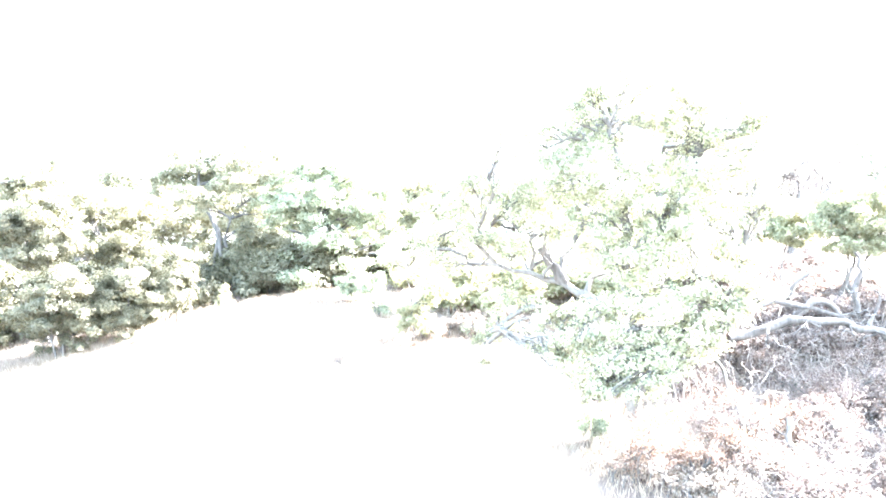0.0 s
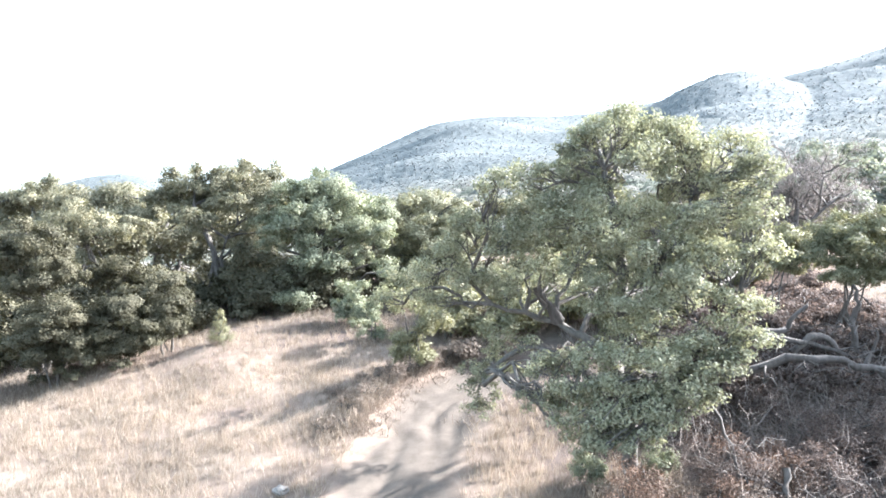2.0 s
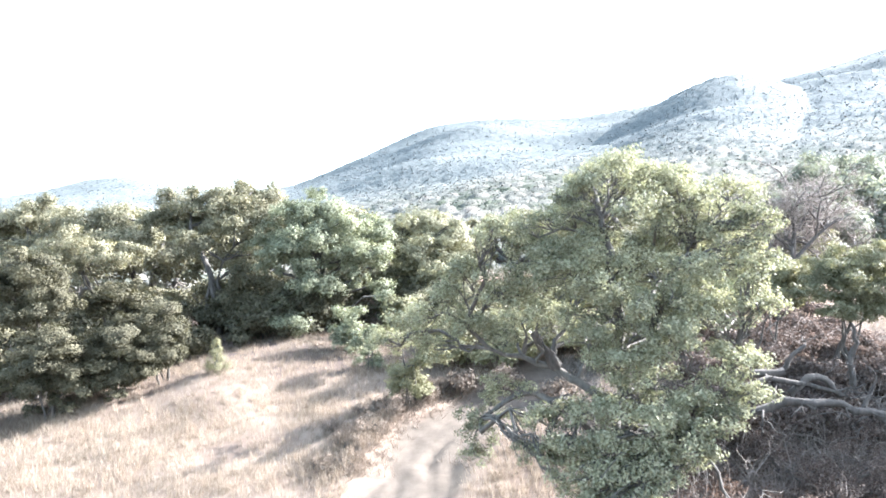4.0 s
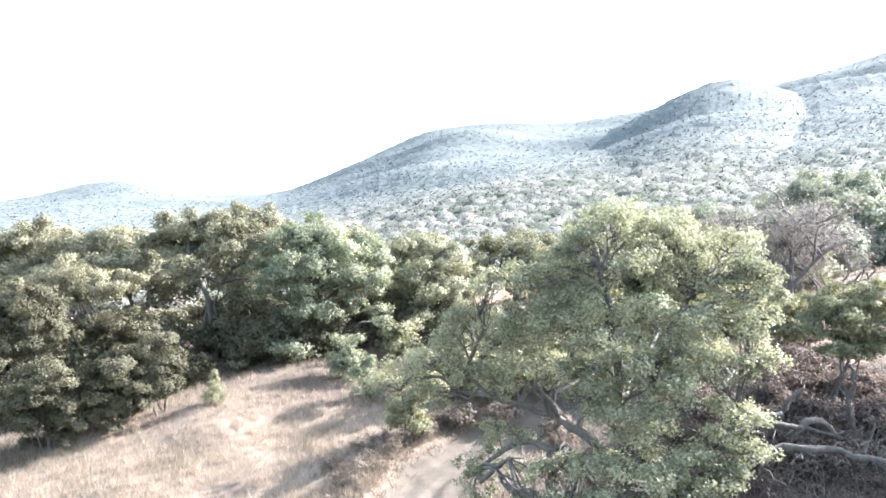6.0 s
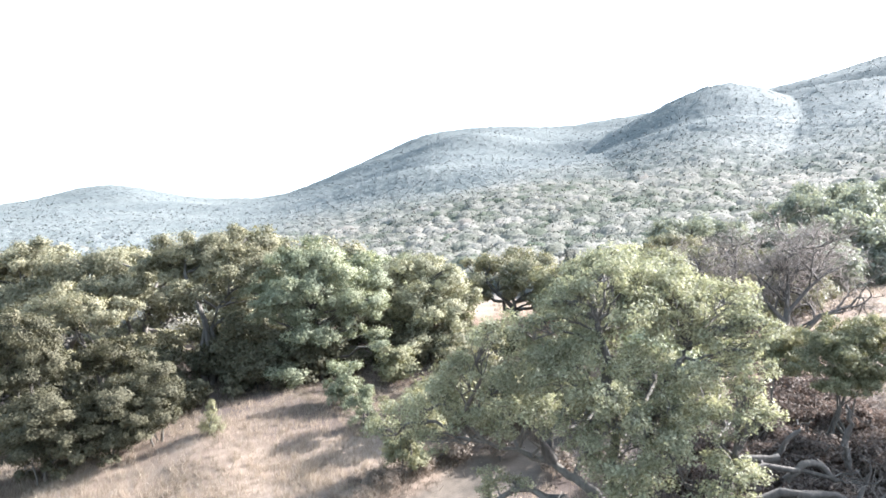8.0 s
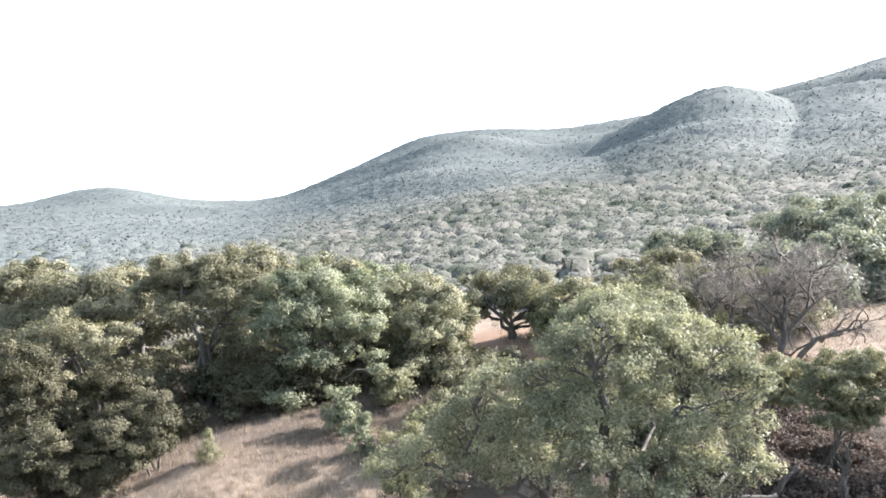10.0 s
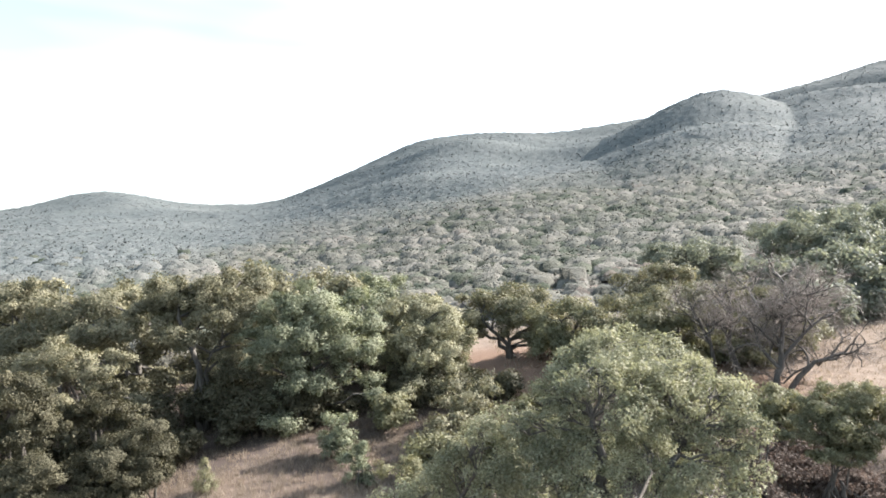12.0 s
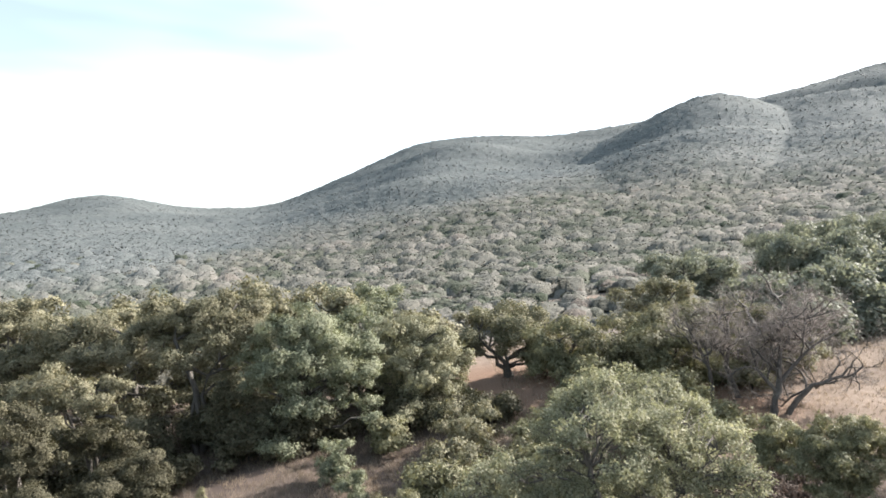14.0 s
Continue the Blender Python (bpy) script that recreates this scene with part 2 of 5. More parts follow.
def leaf_mesh(name, at, size, out, slim=0.55, spread=0.35, loose=0.6, far=False, soft=0.5):
    """One folded, pointed leaf at each place, its face turned more or less outwards and up."""
    n = len(at)
    along = unit(n)
    face = out + unit(n) * loose + np.array([0, 0, 0.35])
    face /= np.linalg.norm(face, axis=1)[:, None] + 1e-9
    along -= face * np.sum(along * face, 1)[:, None]
    along /= np.linalg.norm(along, axis=1)[:, None] + 1e-9
    across = np.cross(along, face)
    across /= np.linalg.norm(across, axis=1)[:, None] + 1e-9
    s = (size * (1 + spread * (rng.random(n) * 2 - 1)))[:, None]
    if far or np.median(size) > 0.05:
        slim = max(slim, 0.8)
        v = np.stack([at - along * s * 0.5 - across * s * slim * 0.5, at - along * s * 0.4 + across * s * slim * 0.5, at + along * s * 0.6], 1)
        return soften(mesh_of(name, v.reshape(-1, 3), np.arange(3 * n).reshape(n, 3)), np.repeat(soft * out + (1 - soft) * face, 3, 0))
    up = np.cross(across, along)
    v = np.empty((n, 4, 3))
    v[:, 0] = at - along * s * 0.5
    v[:, 1] = at + across * s * slim * 0.5 + up * s * 0.08
    v[:, 2] = at + along * s * 0.5
    v[:, 3] = at - across * s * slim * 0.5 + up * s * 0.08
    return soften(mesh_of(name, v.reshape(-1, 3), np.arange(4 * n).reshape(n, 4)), np.repeat(soft * out + (1 - soft) * face, 4, 0))


def bend(a, b, sag, wiggle, n=7):
    """A crooked line from a to b, its middle lifted by sag."""
    a, b = np.asarray(a, float), np.asarray(b, float)
    s = np.linspace(0, 1, n)[:, None]
    p = a + (b - a) * s
    p[:, 2] += sag * 4 * (s * (1 - s))[:, 0]
    w = rng.normal(size=(n, 3)) * wiggle * np.linalg.norm(b - a)
    w[0] = w[-1] = 0
    return p + w


def tube(lines, sides=6):
    """Verts and quads of tapered round limbs: each line is (points, first radius, last radius)."""
    V, Q, base = [], [], 0
    ring = np.linspace(0, 2 * math.pi, sides, endpoint=False)
    for pts, r0, r1 in lines:
        pts = np.asarray(pts, float)
        n = len(pts)
        t = np.gradient(pts, axis=0)
        t /= np.linalg.norm(t, axis=1)[:, None] + 1e-9
        ref = np.where(np.abs(t[:, 2:3]) > 0.9, np.array([[1.0, 0, 0]]), np.array([[0, 0, 1.0]]))
        u = np.cross(t, ref)
        u /= np.linalg.norm(u, axis=1)[:, None] + 1e-9
        w = np.cross(t, u)
        rad = (r0 + (r1 - r0) * np.linspace(0, 1, n) ** 0.8)[:, None, None] * (1 + 0.16 * rng.normal(size=(n, sides, 1))).clip(0.7, 1.35)
        V.append((pts[:, None] + (u[:, None] * np.cos(ring)[None, :, None] + w[:, None] * np.sin(ring)[None, :, None]) * rad).reshape(-1, 3))
        i, j = np.meshgrid(np.arange(n - 1), np.arange(sides), indexing="ij")
        k = (j + 1) % sides
        Q.append(base + np.stack([i * sides + j, i * sides + k, (i + 1) * sides + k, (i + 1) * sides + j], -1).reshape(-1, 4))
        base += n * sides
    return np.concatenate(V), np.concatenate(Q)


def limb_mesh(name, lines, sides=6):
    return mesh_of(name, *tube(lines, sides), smooth=True)


def sprays(centre, r, squash, leaf, cover, inside=1.0):
    """One clump of foliage: tufts of leaves on twig ends crowding its upper outside, larger leaf sprays within.
    Gives the tufts' middles, and the places of the leaves with the way out of the clump and their sizes."""
    n = int(9 + 9 * r)
    d = unit(n)
    d[:, 2] = d[:, 2] * 0.85 + 0.3
    d /= np.linalg.norm(d, axis=1)[:, None]
    flat = np.array([1, 1, squash])
    mid = np.asarray(centre) + d * (r * (0.5 + 0.45 * rng.random(n)))[:, None] * flat
    at, out, size = [], [], []
    for m, way in zip(mid, d):
        rs = max(r * 0.33, leaf * 1.8) * (0.6 + 0.75 * rng.random())
        k = int(cover * 2 * math.pi * rs * rs / (leaf * leaf * (0.42 if leaf > 0.08 else 0.28))) + 4
        e = unit(k)
        e[:, 2] = e[:, 2] * 0.9 + 0.15
        far = (rs * (0.3 + 0.8 * rng.random(k) ** 0.6))[:, None]
        at.append(m + e * far * np.array([1, 1, 0.75]) + rng.normal(size=(k, 3)) * leaf * 0.5)
        out.append(0.42 * e + 0.72 * way)
        size.append(np.full(k, leaf))
    k = int(inside * (20 + 50 * r * r))
    e = unit(k)
    at.append(np.asarray(centre) + e * (0.62 * r * rng.random(k) ** 0.5)[:, None] * flat)
    out.append(e)
    size.append(np.full(k, max(0.1 * r, 1.2 * leaf)))
    return mid, np.concatenate(at), np.concatenate(out), np.concatenate(size)


# ---- ground ----
def lerp(x, table):
    a = np.array(table)
    return np.interp(x, a[:, 0], a[:, 1])


TRAIL = [(-5.0, 2.0), (-1.5, 10.0), (-1.0, 16.3), (-0.8, 18.8), (0.2, 22.2), (3.2, 25.5), (8.0, 29.0)]
RIDGE_FAR = [(-60, 2.5), (-40, 3.0), (-32.7, 3.75), (-30.6, 4.4), (-27.3, 5.52), (-25.4, 5.62), (-21.3, 4.84), (-19.6, 4.64), (-13.7, 4.8), (-11.4, 5.6), (-7.6, 7.3), (-4.6, 8.6), (-2.7, 9.6),
             (-0.2, 10.5), (3.8, 10.91), (6.8, 10.95), (10.2, 10.67), (13.1, 10.87), (15.5, 11.2), (18.2, 11.44), (23, 11.9), (27.7, 12.5), (29.7, 12.77), (31.6, 13.05), (33.4, 13.55), (35.8, 14.0), (45, 13), (70, 6)]
RIDGE_SPUR = [(-6, -1.0), (-2.7, 1.6), (1.2, 3.7), (3.2, 4.6), (5.7, 5.9), (7.2, 6.6), (10.2, 7.74), (12.1, 8.54), (15.0, 9.92), (17.8, 11.0), (19.6, 11.93), (21.4, 12.68), (23.1, 13.26), (25.3, 13.17), (27.7, 12.2), (31, 10.6), (36, 8.4), (45, 5.0), (60, 0)]


def rough_land(x, y, scale):
    return np.sin(x / scale + 1.3 * np.sin(y / scale * 0.7)) * np.cos(y / scale * 1.1 + 0.8 * np.sin(x / scale * 0.6 + 2)) + 0.5 * np.sin(2.3 * x / scale + 1.7 + y / scale) * np.sin(1.9 * y / scale - 0.4)


def trail_mask(x, y):
    best = np.full(np.shape(x), 99.0)
    for (x0, y0), (x1, y1) in zip(TRAIL, TRAIL[1:]):
        s = np.clip(((x - x0) * (x1 - x0) + (y - y0) * (y1 - y0)) / ((x1 - x0) ** 2 + (y1 - y0) ** 2), 0, 1)
        best = np.minimum(best, np.hypot(x - x0 - s * (x1 - x0), y - y0 - s * (y1 - y0)))
    return best


def height(x, y):
    x, y = np.asarray(x, float), np.asarray(y, float)
    yy = np.where(y < 6, 6 + 0.25 * (y - 6), y)
    z = 0.163 * (np.minimum(yy, 44) - 19.7) + 0.022 * np.maximum(yy - 44, 0).clip(0, 300) + 5 * np.tanh(0.1 * (x + 1) / 5)
    z = z - 0.012 * np.clip(-x - 15, 0, 500) * np.clip((y - 45) / 60, 0, 1)
    z = z + 0.9 * np.exp(-((x + 8) / 4.5) ** 2 - ((y - 32) / 3.4) ** 2) + 0.6 * np.exp(-((x + 9.8) ** 2 + (y - 28.5) ** 2) / 4.5) + 0.5 * np.exp(-((x + 14.5) / 3.2) ** 2 - ((y - 28.6) / 1.9) ** 2)
    d = trail_mask(x, y)
    edge = np.clip(1.9 - d, 0, 1)
    z = z + 0.10 * rough_land(x, y, 2.1) * (1 - edge) + 0.22 * rough_land(x, y, 7.0) * (1 - 0.6 * edge)
    z = z - 0.12 * edge + 0.035 * rough_land(x * 1.5, y, 0.55) * edge + 0.30 * np.exp(-((d - 2.3) / 0.6) ** 2) * np.exp(-((x + 1.8) ** 2 + (y - 23) ** 2) / 14)
    side = x - np.interp(y, [p[1] for p in TRAIL], [p[0] for p in TRAIL])
    for off, amp, turn, deep in ((0.35, 0.35, 1.1, 0.15), (-0.75, 0.25, 0.8, 0.10), (1.0, 0.15, 1.7, 0.08)):
        z = z - deep * np.exp(-((side - off - amp * np.sin(turn * y + off)) / 0.17) ** 2) * edge * (0.55 + 0.45 * np.sin(0.9 * y + 3 * off))
    r, az = np.hypot(x, y), np.degrees(np.arctan2(x, y))
    hill = z
    for table, crest, foot, power in ((RIDGE_FAR, 980.0, 190.0, 1.2), (RIDGE_SPUR, 720.0, 210.0, 1.2)):
        s = np.clip((r - foot) / (crest - foot), 0, 1)
        spread = sum(w * lerp(az + o, table) for o, w in ((-7.5, 0.1), (-5, 0.15), (-2.5, 0.16), (0, 0.18), (2.5, 0.16), (5, 0.15), (7.5, 0.1)))
        close = sum(w * lerp(az + o, table) for o, w in ((-1.6, 0.22), (-0.8, 0.17), (0, 0.22), (0.8, 0.17), (1.6, 0.22)))
        top = 12.5 + crest * np.tan(np.radians(spread + (close - spread) * s ** 2.5))
        folds = 1 + 0.09 * rough_land(x, y, 70.0) * np.sin(np.pi * s)
        h = z + (top - z) * s ** power * folds
        h = np.where(r > crest, top - 0.35 * (r - crest), h)
        hill = np.maximum(hill, h)
    return np.where(r > 200, hill, z)


def ground():
    az = np.radians(np.concatenate([np.arange(-180, -46, 4.0), np.arange(-46, 46, 0.5), np.arange(46, 180, 4.0)]))
    rad = np.concatenate([np.arange(1, 11, 1.0), np.arange(11, 25, 0.16), np.arange(25, 34, 0.3), 34 * (3600 / 34) ** np.linspace(0, 1, 130)])
    A, R = np.meshgrid(az, rad, indexing="xy")
    X, Y = R * np.sin(A), R * np.cos(A)
    Z = height(X, Y)
    n, m = len(rad), len(az)
    v = np.concatenate([np.stack([X, Y, Z], -1).reshape(-1, 3), [[0, 0, float(height(0, 0))]]])
    i, j = np.meshgrid(np.arange(n - 1), np.arange(m), indexing="ij")
    k = (j + 1) % m
    q = np.stack([i * m + j, (i + 1) * m + j, (i + 1) * m + k, i * m + k], -1).reshape(-1, 4)
    hub = np.array([[n * m, a, (a + 1) % m, (a + 1) % m] for a in range(m)])
    me = bpy.data.meshes.new("ground")
    me.from_pydata(v.tolist(), [], q.tolist() + [h[:3].tolist() for h in hub])
    for p in me.polygons:
        p.use_smooth = True
    x, y = v[:, 0], v[:, 1]
    d = trail_mask(x, y)
    wob = 0.35 * rough_land(x, y, 0.9)
    r = np.hypot(x, y)
    masks = {"trail": np.clip((1.75 + wob - d) / 0.5, 0, 1),
             "litter_and_shade": np.clip((x - 1.9 + 0.5 * rough_land(x, y, 1.7) + 0.1 * (y - 16)) / 1.5, 0, 1) * np.clip((29 - y) / 4, 0, 1)
             # under the grove the dark leaf tone is painted in for shade
             + 0.9 * np.clip(-(x + 10.2 - 0.5 * (y - 29)) / 2, 0, 1) * np.clip((y - 28) / 3, 0, 1) * np.clip((50 - y) / 6, 0, 1)
             + np.clip((y - 26.5 + 1.2 * rough_land(x, y, 1.3)) / 5, 0, 0.8) * np.clip((4 - x) / 3, 0, 1) * np.clip((x + 11) / 2, 0, 1) * np.clip((44 - y) / 5, 0, 1),
             "fallen_leaves": np.clip(1.4 - np.hypot((x - 6) / 6, (y - 43.5) / 6), 0, 0.9) + np.clip(1.4 - np.hypot((x - 16.5) / 3.6, (y - 36) / 4.5), 0, 0.8),
             "wild": np.clip((r - 58) / 14, 0, 1) * np.clip(np.hypot((x - 25) / 11, (y - 92) / 5) - 0.6, 0, 1)}
    for name, value in masks.items():
        me.attributes.new(name, "FLOAT", "POINT").data.foreach_set("value", value.astype(np.float32).clip(0, 1))
    me.materials.append(MAT_GROUND)
    return tagged(new("ground", me), "dry straw-coloured slope with a pale dirt trail and scrub hills", "ground", kind="structure")


ground()


# ---- oaks and shrubs ----
def thing(name, x, y, label, category, group="", sink=0.0):
    ob = new(name)
    ob.location = (x, y, float(height(x, y)) - sink)
    ob.empty_display_size = 0.3
    return tagged(ob, label, category, group)


def tree(name, base, stems, clumps, leaf, mat, label, category="tree", bark=None, group="", trunk_r=0.22, squash=0.75, by_limb=False, cover=0.5):
    """A tree: stems (lines in the world), a limb with twigs out to every clump of foliage, and the crown."""
    bark = bark or MAT_BARK
    root = thing(name, base[0], base[1], label, category, group)
    o = np.array(root.location)
    nodes = []
    for k, line in enumerate(stems):
        line = np.asarray(line, float) - o
        if k == 0:
            line[0, 2] = -0.25
        fine = np.concatenate([bend(a, b, 0, 0.06, 4)[:-1] for a, b in zip(line, line[1:])] + [line[-1:]])
        r0 = trunk_r if k == 0 else trunk_r * 0.7
        part("trunk" if k == 0 else "stem", limb_mesh("stem", [(fine, r0, r0 * 0.25)], 9), bark, root)
        nodes.append(fine[len(fine) // 3:])
    nodes = np.concatenate(nodes)
    leaves = []
    for cx, cy, cz, r in clumps:
        c = np.array([cx, cy, cz]) - o
        dist = np.linalg.norm((nodes - c) * np.array([1, 1, 0.8]), axis=1) + np.maximum(nodes[:, 2] - c[2] + 0.2, 0) * 1.5
        a = nodes[dist.argmin()]
        if not by_limb and r < 0.5 and len(clumps) > 20:
            at, out, size = sprays(c, r, squash, leaf, cover)[1:]
            leaves.append((at, out, size))
            continue
        main = bend(a, c, 0.06 * np.linalg.norm(c - a), 0.06, 7 if by_limb else 5)
        tip, at, out, size = sprays(c, r, squash, leaf, cover, 0.1 if by_limb else 0.35 if leaf > 0.14 else 1.2)
        thick = (0.016 if by_limb else 0.022) + (0.010 if by_limb else 0.014) * np.linalg.norm(c - a) * trunk_r / 0.2
        lines = [(main, thick * 1.3, thick * 0.5)]
        for e in tip[:: max(1, len(tip) // (9 if by_limb else 3))] if by_limb or (base[1] < 34 and leaf > 0.08) else ():
            s = main[rng.integers(2, len(main))]
            lines.append((bend(s, e, 0.05, 0.07, 4), thick * 0.4, 0.006 + leaf * 0.04))
        limb = part("limb", limb_mesh("limb", lines, 5 if by_limb else 4 if base[1] < 32 else 3), bark, root)
        if by_limb:
            part("foliage", leaf_mesh("foliage", at, size, out, loose=1.0, soft=0.08), mat, limb)
        else:
            leaves.append((at, out, size))
    if leaves:
        at, out, size = (np.concatenate(a) for a in zip(*leaves))
        part("crown", leaf_mesh("crown", at, size, out, loose=0.8, soft=0.3), mat, root)
    return root


def crown_clumps(cx, cy, cz, rx, ry, rz, n, r, skirt=None):
    """Clumps of foliage over the upper shell and the inside of an uneven crown."""
    out = []
    for k in range(n):
        d = unit(1)[0]
        d[2] = d[2] if d[2] > 0 else d[2] * 0.8
        f = 0.5 + 0.45 * rng.random()
        out.append((cx + rx * d[0] * f, cy + ry * d[1] * f, cz + rz * d[2] * f, r * (0.55 + 0.5 * rng.random())))
    for k in range(0 if skirt is None else n // 2):
        a, f = 2 * math.pi * rng.random(), 0.35 + 0.5 * rng.random()
        out.append((cx + f * rx * math.cos(a), cy + f * ry * math.sin(a), skirt + r * (0.25 + 0.75 * rng.random()), r * (0.55 + 0.4 * rng.random())))
    return out


def simple_tree(name, x, y, top, rx, n, r, leaf, mat, label, category="tree", group="", ry=None, low=0.35, trunk_r=0.2, stems=2, squash=0.75, cover=0.42):
    """A tree of the given top and half width: low is the share of its height that is bare below the crown."""
    z0 = float(height(x, y))
    h = top - z0
    mid = z0 + h * (low + 1) / 2
    half = h * (1 - low) / 2
    lines = []
    for k in range(stems):
        a = 2 * math.pi * (k + rng.random() * 0.6) / max(stems, 1)
        s = 0.0 if k == 0 else 1.0
        foot = (x + 0.25 * s * math.cos(a), y + 0.25 * s * math.sin(a), z0 - 0.1)
        knee = (x + 0.30 * rx * math.cos(a) * 0.7, y + 0.3 * rx * math.sin(a) * 0.7, z0 + h * 0.40)
        head = (x + 0.5 * rx * math.cos(a), y + 0.5 * rx * math.sin(a), z0 + h * 0.66)
        lines.append([foot, knee, head])
    return tree(name, (x, y), lines, crown_clumps(x, y, mid, rx, ry or rx, half * 0.85, n, r, z0 + 0.1 if low < 0.11 else None), leaf, mat, label, category, None, group, trunk_r, squash, False, cover)


# the large live oak beside the trail
OAK = (4.9, 16.2)
oak_top = [(4.57, 16, 8.54, 0.9), (3.75, 16, 8.27, 0.59), (5.84, 16.5, 8.33, 0.77), (7.17, 16, 7.88, 0.81), (7.67, 15.5, 7.39, 0.59), (6.4, 16.5, 7.69, 0.81), (4.82, 15.5, 7.6, 0.81), (3.27, 16, 7.59, 0.54), (6.61, 16, 7.09, 0.72), (4.28, 16.5, 7.63, 0.63)]
oak_left = [(1.44, 16.3, 7.04, 0.63), (2.28, 16.3, 7.31, 0.63), (2.72, 16.5, 6.66, 0.81), (1.05, 17, 6.1, 0.77), (1.92, 17, 5.74, 0.9), (0.33, 18, 5.34, 0.81), (-0.46, 18.5, 4.69, 0.81), (0.94, 18, 4.56, 0.81), (-1.3, 19, 4.17, 0.63), (2.57, 16.5, 5.04, 0.72), (1.81, 17.5, 4.45, 0.54), (0.01, 18.3, 4.0, 0.54)]
oak_middle = [(4.01, 16, 6.7, 0.9), (3.09, 15.5, 6.03, 0.81), (4.68, 15.5, 6.28, 0.68), (6.14, 15.5, 6.27, 0.81), (7.33, 15.5, 6.39, 0.77), (7.22, 15, 5.36, 0.72), (6.19, 15, 5.24, 0.81), (5.48, 14.8, 4.63, 0.81), (6.48, 14.5, 4.15, 0.81), (6.97, 14.5, 3.47, 0.54), (4.26, 15, 4.1, 0.77), (4.9, 14.6, 3.65, 0.81), (5.65, 14.3, 3.33, 0.63), (4.28, 16, 5.33, 0.68), (5.21, 15.5, 5.35, 0.68), (3.61, 15.5, 4.57, 0.68), (3.41, 15.8, 5.08, 0.54), (4.71, 15.2, 4.72, 0.63), (3.78, 14.8, 5.84, 0.59), (4.47, 14.6, 5.4, 0.5), (5.36, 14.8, 5.64, 0.54)]
oak_low = [(3.62, 15, 3.08, 0.68), (3.87, 14.5, 2.44, 0.68), (4.51, 14.2, 2.15, 0.68), (3.1, 15, 2.07, 0.54), (1.2, 17.5, 1.92, 0.54), (1.03, 17.3, 1.38, 0.45), (1.03, 17.6, 2.34, 0.45), (1.62, 18, 3.1, 0.45), (2.01, 17.4, 2.31, 0.41), (4.89, 13.9, 1.88, 0.45), (3.07, 15.5, 2.85, 0.45), (1.46, 18, 2.71, 0.36), (2.25, 17.5, 3.03, 0.41), (3.37, 14, 1.5, 0.45), (4.03, 13.8, 1.45, 0.5), (5.17, 14, 2.56, 0.59), (6.34, 14.2, 3.11, 0.5)]
oak_skirt = [(4.06, 14.3, 3.1, 0.63), (4.82, 14, 3.04, 0.63), (5.45, 13.8, 2.38, 0.54), (4.35, 13.7, 1.6, 0.45), (5.89, 14, 3.03, 0.54), (3.45, 14.3, 2.01, 0.54), (2.51, 15.3, 2.77, 0.56), (2.84, 15, 2.26, 0.56), (2.89, 14.6, 1.62, 0.52), (2.39, 15, 2.01, 0.45), (3.25, 14, 1.26, 0.45), (3.88, 14.1, 1.83, 0.54), (2.15, 15.6, 2.11, 0.36)]
oak_back = [(3.2, 18.6, 6.0, 0.8), (4.6, 19.2, 6.2, 0.9), (6.2, 18.8, 6.0, 0.9), (7.4, 18.2, 5.2, 0.8), (5.4, 20.4, 4.6, 0.8), (3.6, 20.2, 4.4, 0.8), (7.2, 19.8, 4.2, 0.8), (2.2, 19.4, 4.6, 0.7),
            (5.4, 19.5, 8.8, 0.9), (4.4, 18.6, 8.5, 0.9), (6.2, 18.8, 8.3, 0.9), (5.0, 20.5, 7.6, 0.9), (3.9, 19.6, 7.5, 0.8), (6.8, 20.0, 7.1, 0.8)]
oak_full = [(5.18, 16.0, 8.41, 0.53), (5.73, 16.0, 8.16, 0.55), (6.23, 15.8, 7.83, 0.57), (7.43, 15.4, 7.4, 0.48), (7.46, 15.2, 6.79, 0.45), (6.71, 16.4, 7.27, 0.54), (3.54, 16.0, 8.11, 0.36), (3.02, 15.8, 7.98, 0.25), (7.07, 14.8, 6.06, 0.46), (7.16, 14.6, 5.43, 0.4)]
oak_hem = [(5.07, 14.2, 3.14, 0.42), (5.67, 14.2, 2.89, 0.39), (6.4, 14.2, 3.13, 0.42), (6.77, 14.2, 3.61, 0.37), (4.51, 14.0, 2.46, 0.44), (3.89, 13.9, 2.07, 0.43), (3.17, 13.9, 1.89, 0.38), (2.9, 14.3, 2.52, 0.4), (4.8, 13.8, 2.03, 0.31), (3.55, 14.2, 2.66, 0.42), (6.75, 14.4, 4.26, 0.42), (3.59, 13.7, 1.47, 0.31)]
oak_crown = [(5.8, 17.6, 8.4, 0.8), (6.6, 19.0, 8.5, 0.9), (7.5, 19.4, 7.9, 0.9), (7.9, 18.3, 7.5, 0.8), (6.9, 20.3, 8.1, 0.9), (8.3, 20.2, 7.3, 0.8), (4.9, 18.4, 8.7, 0.9), (3.8, 18.4, 8.0, 0.8)]
